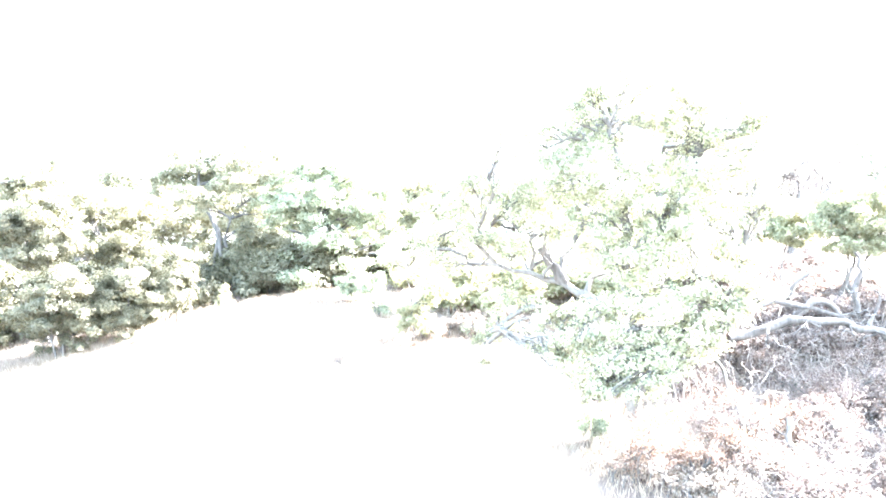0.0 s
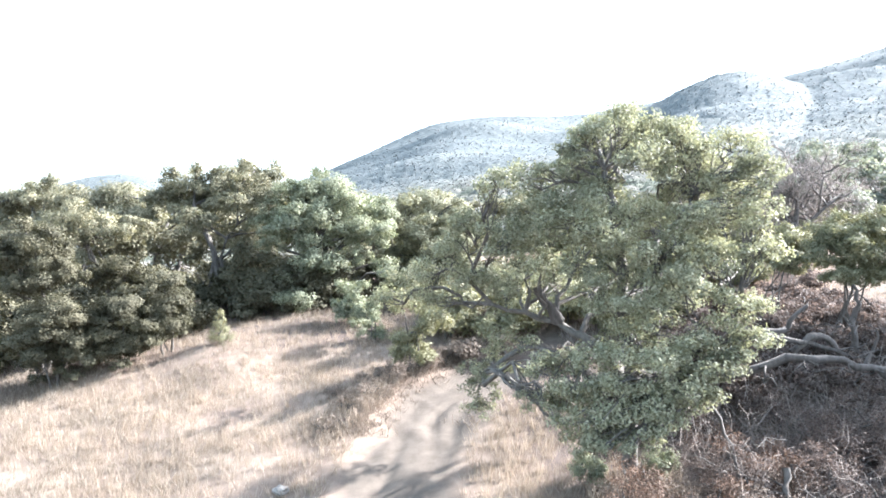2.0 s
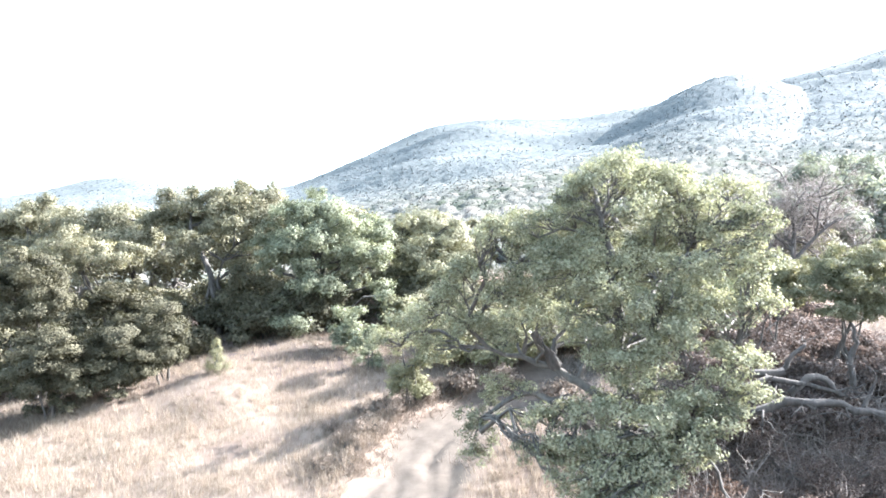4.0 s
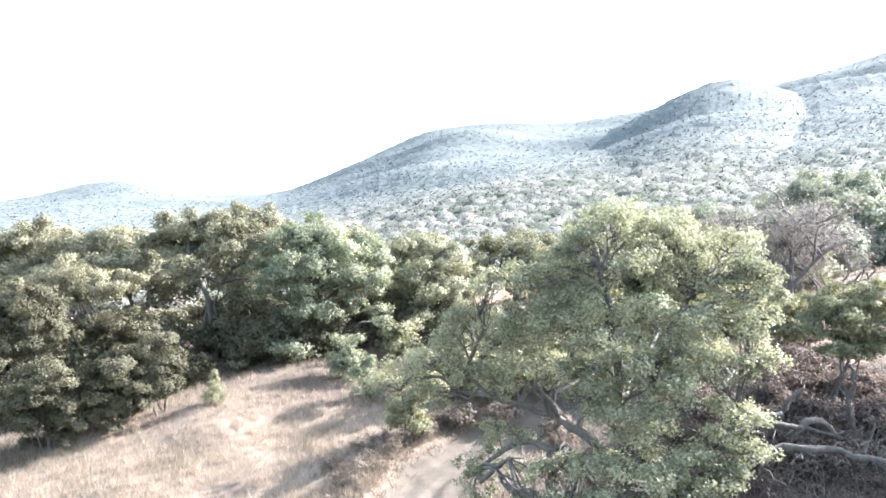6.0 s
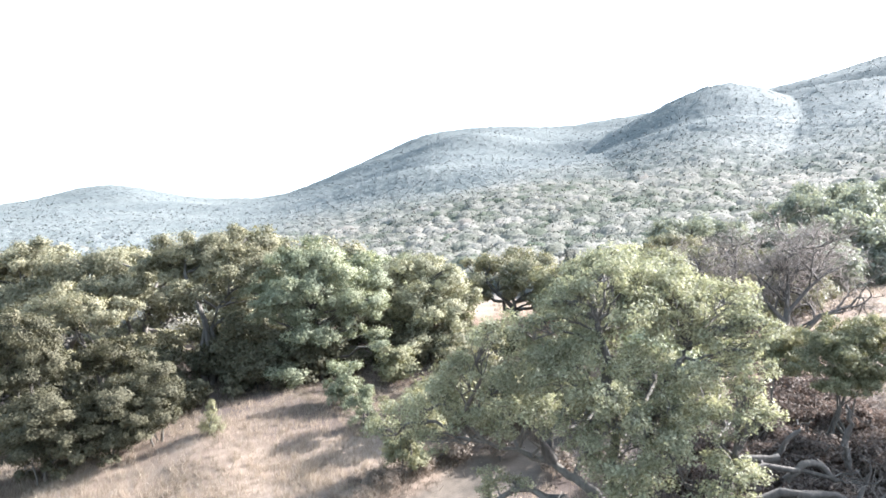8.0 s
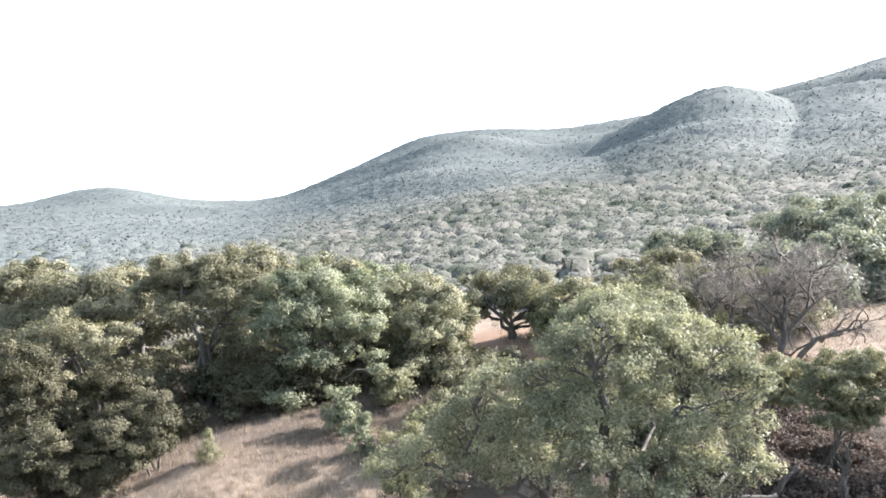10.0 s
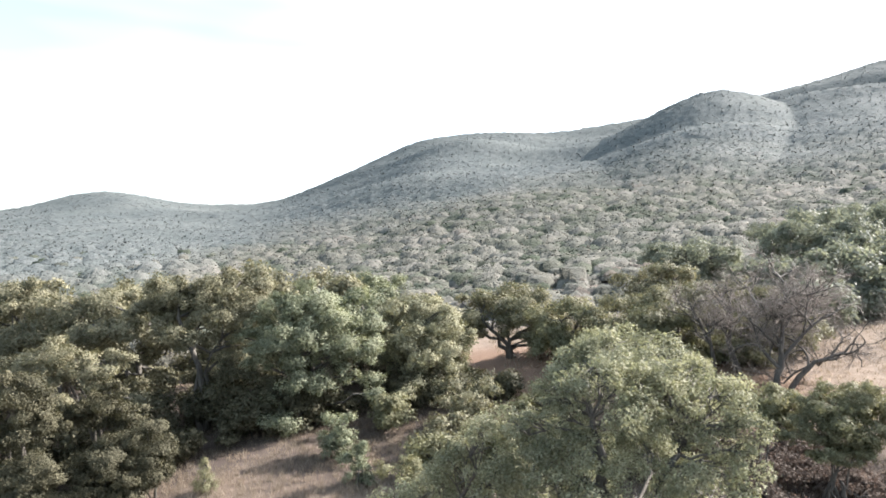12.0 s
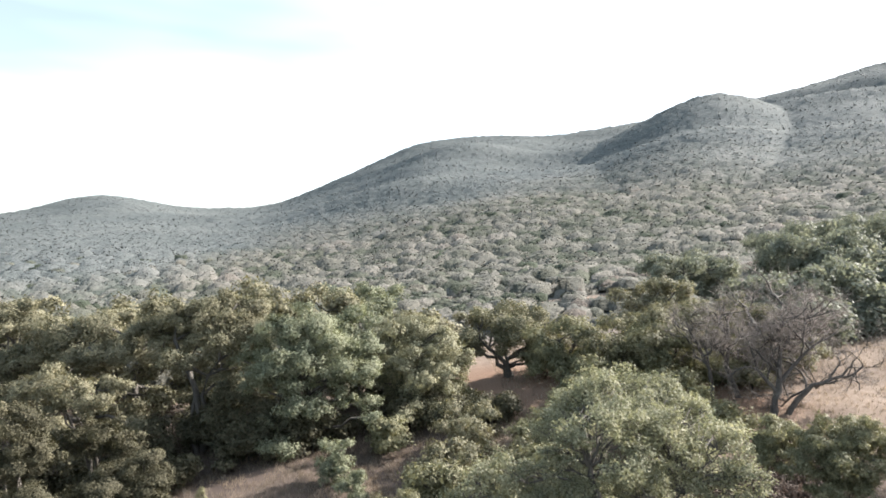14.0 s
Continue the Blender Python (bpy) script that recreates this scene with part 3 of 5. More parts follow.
oak_stems = [
    [(4.9, 16.2, -0.2), (4.7, 16.1, 2.4), (4.55, 16.0, 4.9), (4.3, 16.0, 6.6), (4.1, 16.1, 7.5)],
    [(4.95, 16.1, 1.6), (5.2, 15.8, 4.6), (5.6, 15.75, 6.0), (6.0, 15.9, 6.5), (6.3, 16.0, 6.9)],
    [(4.8, 16.3, 1.4), (4.2, 17.0, 3.0), (3.2, 17.7, 3.6), (1.9, 17.9, 3.9), (0.4, 18.2, 5.0)],
    [(4.7, 16.2, 1.2), (3.4, 17.0, 2.9), (2.2, 17.6, 2.9), (1.2, 17.7, 2.2)],
    [(5.0, 16.1, 1.0), (6.0, 15.2, 2.6), (6.6, 14.9, 3.6), (6.9, 15.0, 4.3)],
]
big_oak = tree("oak_tree", OAK, oak_stems, oak_top + oak_left + oak_middle + oak_low + oak_skirt + oak_back + oak_full + oak_hem + oak_crown, 0.06, MAT_OAK_LARGE, "large spreading live oak with grey-green leaves beside the trail", bark=MAT_BARK_PALE, trunk_r=0.24, by_limb=True, cover=0.34)
# the broken stub on its long low limb
stub_o = np.array(big_oak.location)
part("broken_limb", limb_mesh("broken_limb", [(bend(np.array((3.25, 17.7, 3.6)) - stub_o, np.array((2.65, 17.6, 4.55)) - stub_o, 0, 0.02, 6), 0.16, 0.11)], 9), MAT_DEADWOOD, big_oak, "pale broken-off limb")

# oaks behind the grass slope: each crown is a heap of lobes, given by its middle and half width
def lobed_tree(name, x, y, lobes, leaf, mat, label, category="tree", group="oak grove", trunk_r=0.22, stems=3, cover=0.45, more=5, squash=0.66, bark=None, skirt=8):
    """A tree whose crown has the given lobes, with smaller ones crowding round and behind them."""
    z0 = float(height(x, y))
    own = np.array(lobes)
    extra = []
    for a, b, c, r in lobes:
        for k in range(more):
            d = unit(1)[0] * np.array([1, 1, 0.8])
            d[1] = abs(d[1]) if k % 2 else d[1]
            q = np.array([a, b, c]) + d * r * (0.75 + 0.35 * rng.random())
            extra.append((*q, r * (0.34 + 0.24 * rng.random())))
    mid = own[:, :3].mean(0)
    for k in range(skirt):
        a, b, c, r = own[rng.integers(len(own))]
        g = float(height(a, b))
        extra.append((a + 0.6 * r * rng.normal(), b + 0.7 * r * rng.normal(), g + (c - g) * (0.12 + 0.6 * rng.random()), r * (0.5 + 0.35 * rng.random())))
    lines = []
    for k in range(stems):
        goal = own[(k * len(own)) // stems, :3] * 0.7 + mid * 0.3
        foot = np.array([x + 0.2 * math.cos(2.3 * k), y + 0.2 * math.sin(2.3 * k), z0 - 0.1])
        knee = foot + (goal - foot) * np.array([0.22, 0.22, 0.5]) + rng.normal(size=3) * 0.15
        lines.append([foot, knee, goal])
    return tree(name, (x, y), lines, list(lobes) + extra, leaf, mat, label, category, bark, group, trunk_r, squash, False, cover)


simple_tree("oak_tree", -14.5, 48.0, 10.9, 4.0, 24, 1.3, 0.18, MAT_OAK_B, "dusty grey-green oak deeper in the grove", group="oak grove", low=0.05, trunk_r=0.28, cover=0.42)
simple_tree("oak_tree", -4.6, 49.0, 10.2, 3.4, 20, 1.2, 0.18, MAT_OAK_GREEN, "green oak deeper in the grove", group="oak grove", low=0.05, trunk_r=0.26, cover=0.42)
simple_tree("oak_tree", -20.5, 46.0, 10.4, 3.9, 22, 1.3, 0.18, MAT_OAK_B, "dusty grey-green oak deeper in the grove", group="oak grove", low=0.05, trunk_r=0.28, cover=0.42)
simple_tree("oak_tree", -29.5, 45.5, 10.4, 4.2, 24, 1.4, 0.18, MAT_OAK_B, "grey-green oak far down the grove", group="oak grove", low=0.05, trunk_r=0.25, cover=0.42)
lobed_tree("oak_tree", -22.8, 41.5, [(-27.5, 43.0, 8.6, 1.67), (-25.4, 42.0, 8.9, 1.63), (-23.2, 41.0, 8.4, 1.42), (-21.2, 40.0, 8.3, 1.45), (-19.5, 40.0, 8.7, 1.45), (-17.3, 38.0, 7.5, 1.18), (-18.8, 39.0, 7.4, 1.28), (-20.4, 39.0, 7.1, 1.28), (-25.8, 41.0, 6.7, 1.77), (-23.3, 40.0, 7.2, 1.38), (-28.8, 42.0, 8.4, 1.81), (-27.7, 41.0, 6.3, 1.77)],
           0.11, MAT_OAK_B, "broad dusty grey-green oak at the end of the grove", trunk_r=0.3)
lobed_tree("oak_tree", -15.6, 32.2, [(-17.2, 31.0, 7.0, 1.28), (-18.2, 31.0, 6.8, 0.96), (-15.9, 30.5, 6.9, 1.0), (-14.8, 30.0, 6.2, 0.78), (-16.7, 31.0, 6.0, 0.86), (-14.8, 32.0, 6.7, 0.72), (-19.6, 32.0, 6.4, 0.94)],
           0.082, MAT_OAK_B, "dusty oak with open pale grey branches in the grove", trunk_r=0.17, bark=MAT_BARK_PALE, more=3, skirt=0)
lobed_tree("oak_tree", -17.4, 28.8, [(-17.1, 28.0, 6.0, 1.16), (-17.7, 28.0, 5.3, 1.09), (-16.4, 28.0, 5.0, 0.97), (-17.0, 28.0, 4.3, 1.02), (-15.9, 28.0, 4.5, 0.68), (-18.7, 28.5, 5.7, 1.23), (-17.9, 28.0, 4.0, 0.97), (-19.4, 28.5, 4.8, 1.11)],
           0.07, MAT_SHRUB_SHADED, "small olive-grey oak at the edge of the grass", trunk_r=0.14, more=3, skirt=2)
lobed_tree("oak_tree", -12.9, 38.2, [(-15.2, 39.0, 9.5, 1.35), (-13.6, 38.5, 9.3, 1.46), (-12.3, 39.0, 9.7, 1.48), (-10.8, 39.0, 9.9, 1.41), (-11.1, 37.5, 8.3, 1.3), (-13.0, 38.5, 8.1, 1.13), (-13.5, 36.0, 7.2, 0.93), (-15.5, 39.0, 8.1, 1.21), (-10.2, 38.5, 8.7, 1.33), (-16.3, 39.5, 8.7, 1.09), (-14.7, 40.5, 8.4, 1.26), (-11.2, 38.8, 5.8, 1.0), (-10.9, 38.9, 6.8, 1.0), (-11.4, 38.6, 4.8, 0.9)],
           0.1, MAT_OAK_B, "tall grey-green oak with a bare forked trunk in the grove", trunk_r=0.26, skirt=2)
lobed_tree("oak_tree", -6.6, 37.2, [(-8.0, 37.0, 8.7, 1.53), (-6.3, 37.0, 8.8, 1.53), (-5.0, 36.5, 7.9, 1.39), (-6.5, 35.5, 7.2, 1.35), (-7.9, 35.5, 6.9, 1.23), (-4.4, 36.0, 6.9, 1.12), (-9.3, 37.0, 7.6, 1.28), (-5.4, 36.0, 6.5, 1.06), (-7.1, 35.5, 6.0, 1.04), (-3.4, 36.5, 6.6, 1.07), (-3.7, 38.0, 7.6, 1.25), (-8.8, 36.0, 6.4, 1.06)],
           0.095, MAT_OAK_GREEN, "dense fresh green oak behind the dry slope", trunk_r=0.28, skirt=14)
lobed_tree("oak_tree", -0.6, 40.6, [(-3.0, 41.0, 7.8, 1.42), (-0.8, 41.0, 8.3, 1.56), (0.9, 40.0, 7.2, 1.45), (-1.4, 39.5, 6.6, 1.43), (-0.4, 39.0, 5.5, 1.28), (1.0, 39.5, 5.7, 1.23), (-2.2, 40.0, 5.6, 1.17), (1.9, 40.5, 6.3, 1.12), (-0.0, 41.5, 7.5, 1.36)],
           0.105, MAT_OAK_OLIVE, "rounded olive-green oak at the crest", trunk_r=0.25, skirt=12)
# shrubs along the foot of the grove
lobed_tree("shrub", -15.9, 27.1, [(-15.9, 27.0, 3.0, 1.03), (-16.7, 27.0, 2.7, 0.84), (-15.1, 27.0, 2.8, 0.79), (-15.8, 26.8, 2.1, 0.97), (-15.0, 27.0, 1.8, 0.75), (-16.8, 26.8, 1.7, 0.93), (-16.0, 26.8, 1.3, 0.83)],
           0.066, MAT_SHRUB_SHADED, "rounded olive-green shrub at the edge of the grass", "shrub", "edge shrubs", trunk_r=0.07, more=3, skirt=5)
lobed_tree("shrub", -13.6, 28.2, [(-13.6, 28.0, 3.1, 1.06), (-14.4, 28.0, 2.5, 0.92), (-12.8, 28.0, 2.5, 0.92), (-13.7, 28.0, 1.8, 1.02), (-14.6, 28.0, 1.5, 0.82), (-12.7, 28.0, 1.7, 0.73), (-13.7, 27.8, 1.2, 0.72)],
           0.066, MAT_SHRUB_SHADED, "wide olive-green shrub at the edge of the grass", "shrub", "edge shrubs", trunk_r=0.07, more=3, skirt=5)
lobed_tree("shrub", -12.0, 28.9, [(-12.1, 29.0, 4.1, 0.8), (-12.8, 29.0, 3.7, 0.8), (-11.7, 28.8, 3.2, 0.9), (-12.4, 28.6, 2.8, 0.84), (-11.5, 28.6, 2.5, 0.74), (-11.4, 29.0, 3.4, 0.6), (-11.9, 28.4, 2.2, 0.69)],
           0.066, MAT_SHRUB_SHADED, "upright green shrub at the edge of the grass", "shrub", "edge shrubs", trunk_r=0.07, more=3, skirt=5)
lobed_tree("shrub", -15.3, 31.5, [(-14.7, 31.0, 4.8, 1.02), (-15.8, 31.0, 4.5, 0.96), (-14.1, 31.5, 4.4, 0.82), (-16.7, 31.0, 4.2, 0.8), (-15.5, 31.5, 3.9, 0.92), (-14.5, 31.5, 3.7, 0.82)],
           0.085, MAT_SHRUB_SHADED, "flat-topped shrub under the oaks, its green darkened for shade", "shrub", "edge shrubs", trunk_r=0.07, more=3, skirt=5)
lobed_tree("shrub", -4.2, 32.3, [(-4.3, 32.0, 3.5, 0.72), (-4.6, 31.9, 2.9, 0.66), (-3.9, 31.9, 2.9, 0.68), (-4.2, 31.9, 2.4, 0.6)],
           0.085, MAT_OAK_GREEN, "pale green shrub at the crest of the slope", "shrub", "edge shrubs", trunk_r=0.07, more=3, skirt=5)
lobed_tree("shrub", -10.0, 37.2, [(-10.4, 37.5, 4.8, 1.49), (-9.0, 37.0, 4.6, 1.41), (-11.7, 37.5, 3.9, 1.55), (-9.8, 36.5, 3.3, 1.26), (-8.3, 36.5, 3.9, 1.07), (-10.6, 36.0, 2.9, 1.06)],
           0.13, MAT_SHRUB_SHADED, "undergrowth beneath the oaks with shade put into its leaf colour", "shrub", "undergrowth", trunk_r=0.08, more=3)


def sapling(x, y, h):
    z = float(height(x, y))
    heads = [(x + 0.26 * (1 - k / 12) * math.cos(2.4 * k), y + 0.26 * (1 - k / 12) * math.sin(2.4 * k), z + h * (0.08 + 0.86 * k / 12), 0.46 - 0.03 * k) for k in range(12)]
    return tree("sapling", (x, y), [[(x, y, z), (x + 0.03, y, z + h * 0.5), (x, y, z + h)]], heads, 0.05, MAT_YOUNG, "small yellow-green sapling on the dry slope", "sapling", trunk_r=0.025, cover=0.35)


sapling(-9.6, 28.8, 1.6)
simple_tree("shrub", -2.9, 29.4, 3.6, 0.75, 12, 0.4, 0.066, MAT_OAK_GREEN, "small pale-green shrub beside the trail", "shrub", "crest shrubs", low=0.0, trunk_r=0.05, cover=0.31)
simple_tree("oak_tree", -1.0, 24.6, 4.5, 1.2, 18, 0.6, 0.066, MAT_YOUNG, "young olive-green oak beside the trail", low=0.0, trunk_r=0.08, cover=0.31)
simple_tree("shrub", 1.4, 31.0, 4.4, 2.2, 16, 0.8, 0.12, MAT_OAK_B, "low grey-green shrub behind the trail", "shrub", "crest shrubs", low=0.0, trunk_r=0.07, cover=0.31)
simple_tree("shrub", 2.4, 35.0, 5.2, 1.9, 13, 0.8, 0.12, MAT_OAK_B, "low olive shrub near the crest", "shrub", "crest shrubs", low=0.0, trunk_r=0.07, cover=0.31)
simple_tree("shrub", 4.4, 31.0, 4.0, 1.7, 12, 0.7, 0.11, MAT_OAK, "low dark shrub near the crest", "shrub", "crest shrubs", low=0.0, trunk_r=0.07, cover=0.31)
simple_tree("shrub", 9.8, 28.0, 6.2, 1.9, 15, 0.8, 0.12, MAT_OAK_GREEN, "fresh green shrub before the bare trees", "shrub", "crest shrubs", low=0.0, trunk_r=0.08, cover=0.31)
simple_tree("shrub", 12.0, 29.6, 6.0, 1.3, 11, 0.7, 0.11, MAT_OAK_GREEN, "small green shrub before the bare trees", "shrub", "crest shrubs", low=0.0, trunk_r=0.08, cover=0.31)

# undergrowth, given its shade by the darker leaf tone
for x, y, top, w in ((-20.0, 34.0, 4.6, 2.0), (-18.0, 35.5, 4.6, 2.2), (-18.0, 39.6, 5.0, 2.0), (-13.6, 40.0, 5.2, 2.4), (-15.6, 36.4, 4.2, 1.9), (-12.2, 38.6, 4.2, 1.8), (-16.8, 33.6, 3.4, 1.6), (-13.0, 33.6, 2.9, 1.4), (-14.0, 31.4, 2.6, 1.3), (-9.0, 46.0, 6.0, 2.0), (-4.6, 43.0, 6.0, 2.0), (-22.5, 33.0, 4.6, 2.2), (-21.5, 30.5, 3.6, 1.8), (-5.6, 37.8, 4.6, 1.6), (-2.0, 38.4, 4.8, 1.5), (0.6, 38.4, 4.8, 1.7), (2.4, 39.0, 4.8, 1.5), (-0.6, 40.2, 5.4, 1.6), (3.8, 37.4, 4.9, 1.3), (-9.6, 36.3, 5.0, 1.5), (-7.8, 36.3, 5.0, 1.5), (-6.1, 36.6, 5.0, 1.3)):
    simple_tree("shrub", x, y, top, w, 15, 0.9, 0.14, MAT_SHRUB_SHADED, "undergrowth beneath the oaks with shade put into its leaf colour", "shrub", "undergrowth", low=0.0, trunk_r=0.08, cover=0.31)

# trees round the clearing
lobed_tree("oak_tree", 5.75, 45.0, [(3.15, 45.0, 7.1, 1.32), (4.65, 46.0, 8.1, 1.43), (6.45, 45.0, 7.9, 1.48), (7.85, 44.5, 6.8, 1.31), (2.45, 45.0, 6.5, 0.93), (6.05, 47.5, 8.8, 1.39), (7.85, 46.5, 8.2, 1.45), (9.35, 46.0, 7.4, 1.35), (3.75, 47.0, 8.4, 1.22), (5.35, 44.5, 6.8, 1.0), (2.1, 45.0, 6.9, 0.95), (1.5, 45.4, 6.2, 0.8), (8.2, 44.2, 5.8, 0.95), (7.4, 43.8, 6.3, 0.9)],
           0.13, MAT_OAK, "low spreading oak with a forked trunk in the clearing", group="", trunk_r=0.3, stems=3, more=3, skirt=0, bark=MAT_BARK)
simple_tree("oak_tree", 20.3, 57.5, 11.0, 3.4, 24, 1.3, 0.17, MAT_OAK_B, "rounded yellow-green oak beyond the clearing", low=0.05, trunk_r=0.22)
simple_tree("oak_tree", 30.0, 75.0, 14.2, 5.6, 32, 1.7, 0.24, MAT_OAK_HAZED, "grey-green oak beyond the clearing", group="far oaks", low=0.1, trunk_r=0.28)
simple_tree("oak_tree", 12.6, 41.0, 9.2, 3.4, 26, 1.2, 0.13, MAT_OAK, "dense dark green oak in the clearing", low=0.1, trunk_r=0.22)
simple_tree("oak_tree", 16.6, 44.0, 9.8, 3.2, 22, 1.2, 0.14, MAT_OAK, "dark green oak behind the bare trees", low=0.1, trunk_r=0.22)
simple_tree("oak_tree", 23.5, 47.0, 9.8, 3.0, 20, 1.2, 0.14, MAT_OAK, "dark green oak behind the bare trees", low=0.1, trunk_r=0.22)
simple_tree("oak_tree", 38.0, 64.0, 16.0, 5.4, 36, 1.8, 0.24, MAT_OAK_HAZED, "tall grey-green oak on the upper slope", group="far oaks", low=0.05, trunk_r=0.3, cover=0.32)
simple_tree("oak_tree", 46.0, 68.0, 17.2, 6.0, 36, 2.0, 0.24, MAT_OAK_HAZED, "tall grey-green oak on the upper slope", group="far oaks", low=0.05, trunk_r=0.3, cover=0.32)
simple_tree("oak_tree", 55.0, 78.0, 19.6, 6.6, 30, 2.2, 0.24, MAT_OAK_HAZED, "tall grey-green oak on the upper slope", group="far oaks", low=0.05, trunk_r=0.3, cover=0.32)
simple_tree("oak_tree", 54.0, 94.0, 19.5, 7.0, 30, 2.3, 0.24, MAT_OAK_HAZED, "tall grey-green oak on the upper slope", group="far oaks", low=0.05, trunk_r=0.3, cover=0.32)
simple_tree("oak_tree", -8.5, 90.0, 9.8, 6.0, 24, 1.8, 0.24, MAT_OAK_GREEN, "dark green tree beyond the grove", group="far oaks", low=0.0, trunk_r=0.25)
for x, y, top, w in ((-30, 52, 10.6, 4.6), (-22, 55, 11.2, 4.8), (-14, 54, 11.6, 4.6), (-8.5, 56, 11.2, 4.2), (-38, 60, 10.4, 5.0), (-1.0, 58, 8.4, 3.4), (-33, 44, 10.2, 4.2)):
    simple_tree("oak_tree", x, y, top, w, 22, 1.5, 0.26, MAT_OAK_B, "grey-green oak behind the grove", group="oaks behind", low=0.05, trunk_r=0.24, cover=0.32)

simple_tree("oak_tree", 9.2, 43.0, 8.9, 2.6, 18, 1.1, 0.14, MAT_YOUNG, "olive oak between the clearing trees", low=0.0, trunk_r=0.2)
simple_tree("oak_tree", 14.6, 39.6, 8.9, 2.5, 18, 1.1, 0.14, MAT_YOUNG, "olive-green oak before the bare trees", low=0.0, trunk_r=0.2)
# an unseen oak, added only to keep the sun off the bank
simple_tree("oak_tree", 22.4, 20.6, 9.8, 3.7, 22, 1.5, 0.24, MAT_OAK, "large oak added out of view to shade the brushy bank", low=0.25, trunk_r=0.3)

for x, y, top, w in ((31.0, 50.0, 13.0, 3.6), (36.5, 53.0, 14.2, 3.8), (27.0, 51.0, 11.8, 3.0), (43.0, 56.0, 15.0, 4.0), (27.5, 45.5, 9.6, 2.4), (32.5, 47.5, 10.6, 2.8), (37.0, 49.0, 11.6, 3.0)):
    simple_tree("oak_tree", x, y, top, w, 26, 1.3, 0.28, MAT_OAK_HAZED, "grey-green oak at the foot of the upper slope", group="far oaks", low=0.0, trunk_r=0.25, cover=0.26)
for x, y, top, w in ((-2.4, 42.5, 8.0, 1.8), (1.6, 42.0, 7.6, 1.6), (-2.0, 35.6, 4.5, 1.0), (0.5, 28.8, 4.1, 1.5), (3.0, 28.2, 4.2, 1.6), (5.6, 29.2, 4.6, 1.6), (6.2, 33.0, 5.4, 1.7), (8.0, 36.0, 6.2, 1.6), (12.2, 34.8, 6.9, 1.7), (9.6, 38.4, 7.2, 1.7), (10.4, 31.5, 5.8, 1.4), (13.8, 35.2, 6.6, 1.7), (16.3, 40.6, 7.6, 1.6), (19.2, 42.2, 8.2, 1.8), (21.4, 41.0, 8.0, 1.5), (7.2, 27.6, 4.4, 1.3), (17.8, 39.2, 7.0, 1.5), (15.2, 33.0, 5.2, 1.2)):
    simple_tree("shrub", x, y, top, w, 13, 0.8, 0.13, MAT_YOUNG, "olive shrub round the clearing", "shrub", "clearing shrubs", low=0.0, trunk_r=0.07, cover=0.31)

# bushes with bare stems on the bank
lobed_tree("tall_shrub", 14.3, 23.0, [(14.0, 23.0, 6.1, 0.83), (15.0, 23.0, 6.2, 0.83), (15.8, 23.0, 6.0, 0.78), (13.5, 22.8, 5.3, 0.77), (14.3, 22.6, 5.4, 0.90), (15.3, 22.6, 5.2, 0.85), (13.8, 22.4, 4.7, 0.62), (14.8, 22.4, 4.5, 0.57), (16.7, 23.0, 5.7, 0.91)],
           0.07, MAT_YOUNG, "rounded dark olive shrub on bare stems on the bank", "shrub", "bank shrubs", trunk_r=0.08, stems=5, more=6, skirt=0)
lobed_tree("tall_shrub", 12.4, 25.0, [(13.3, 25.0, 5.8, 0.75), (14.0, 25.0, 5.6, 0.75), (13.3, 24.5, 5.1, 0.68), (12.8, 25.0, 5.3, 0.54)],
           0.08, MAT_YOUNG, "pale yellow-green shrub with bare stems on the bank", "shrub", "bank shrubs", trunk_r=0.06, stems=4, more=6, skirt=0)


for x, y in ((3.70, 16.30), (5.50, 16.10)):
    simple_tree("shrub", x, y, float(height(x, y)) + 0.75, 0.38, 9, 0.28, 0.05, MAT_OAK_GREEN, "small dark green shrub at the foot of the large oak", "shrub", "low sprouts", low=0.0, trunk_r=0.03, cover=0.31)


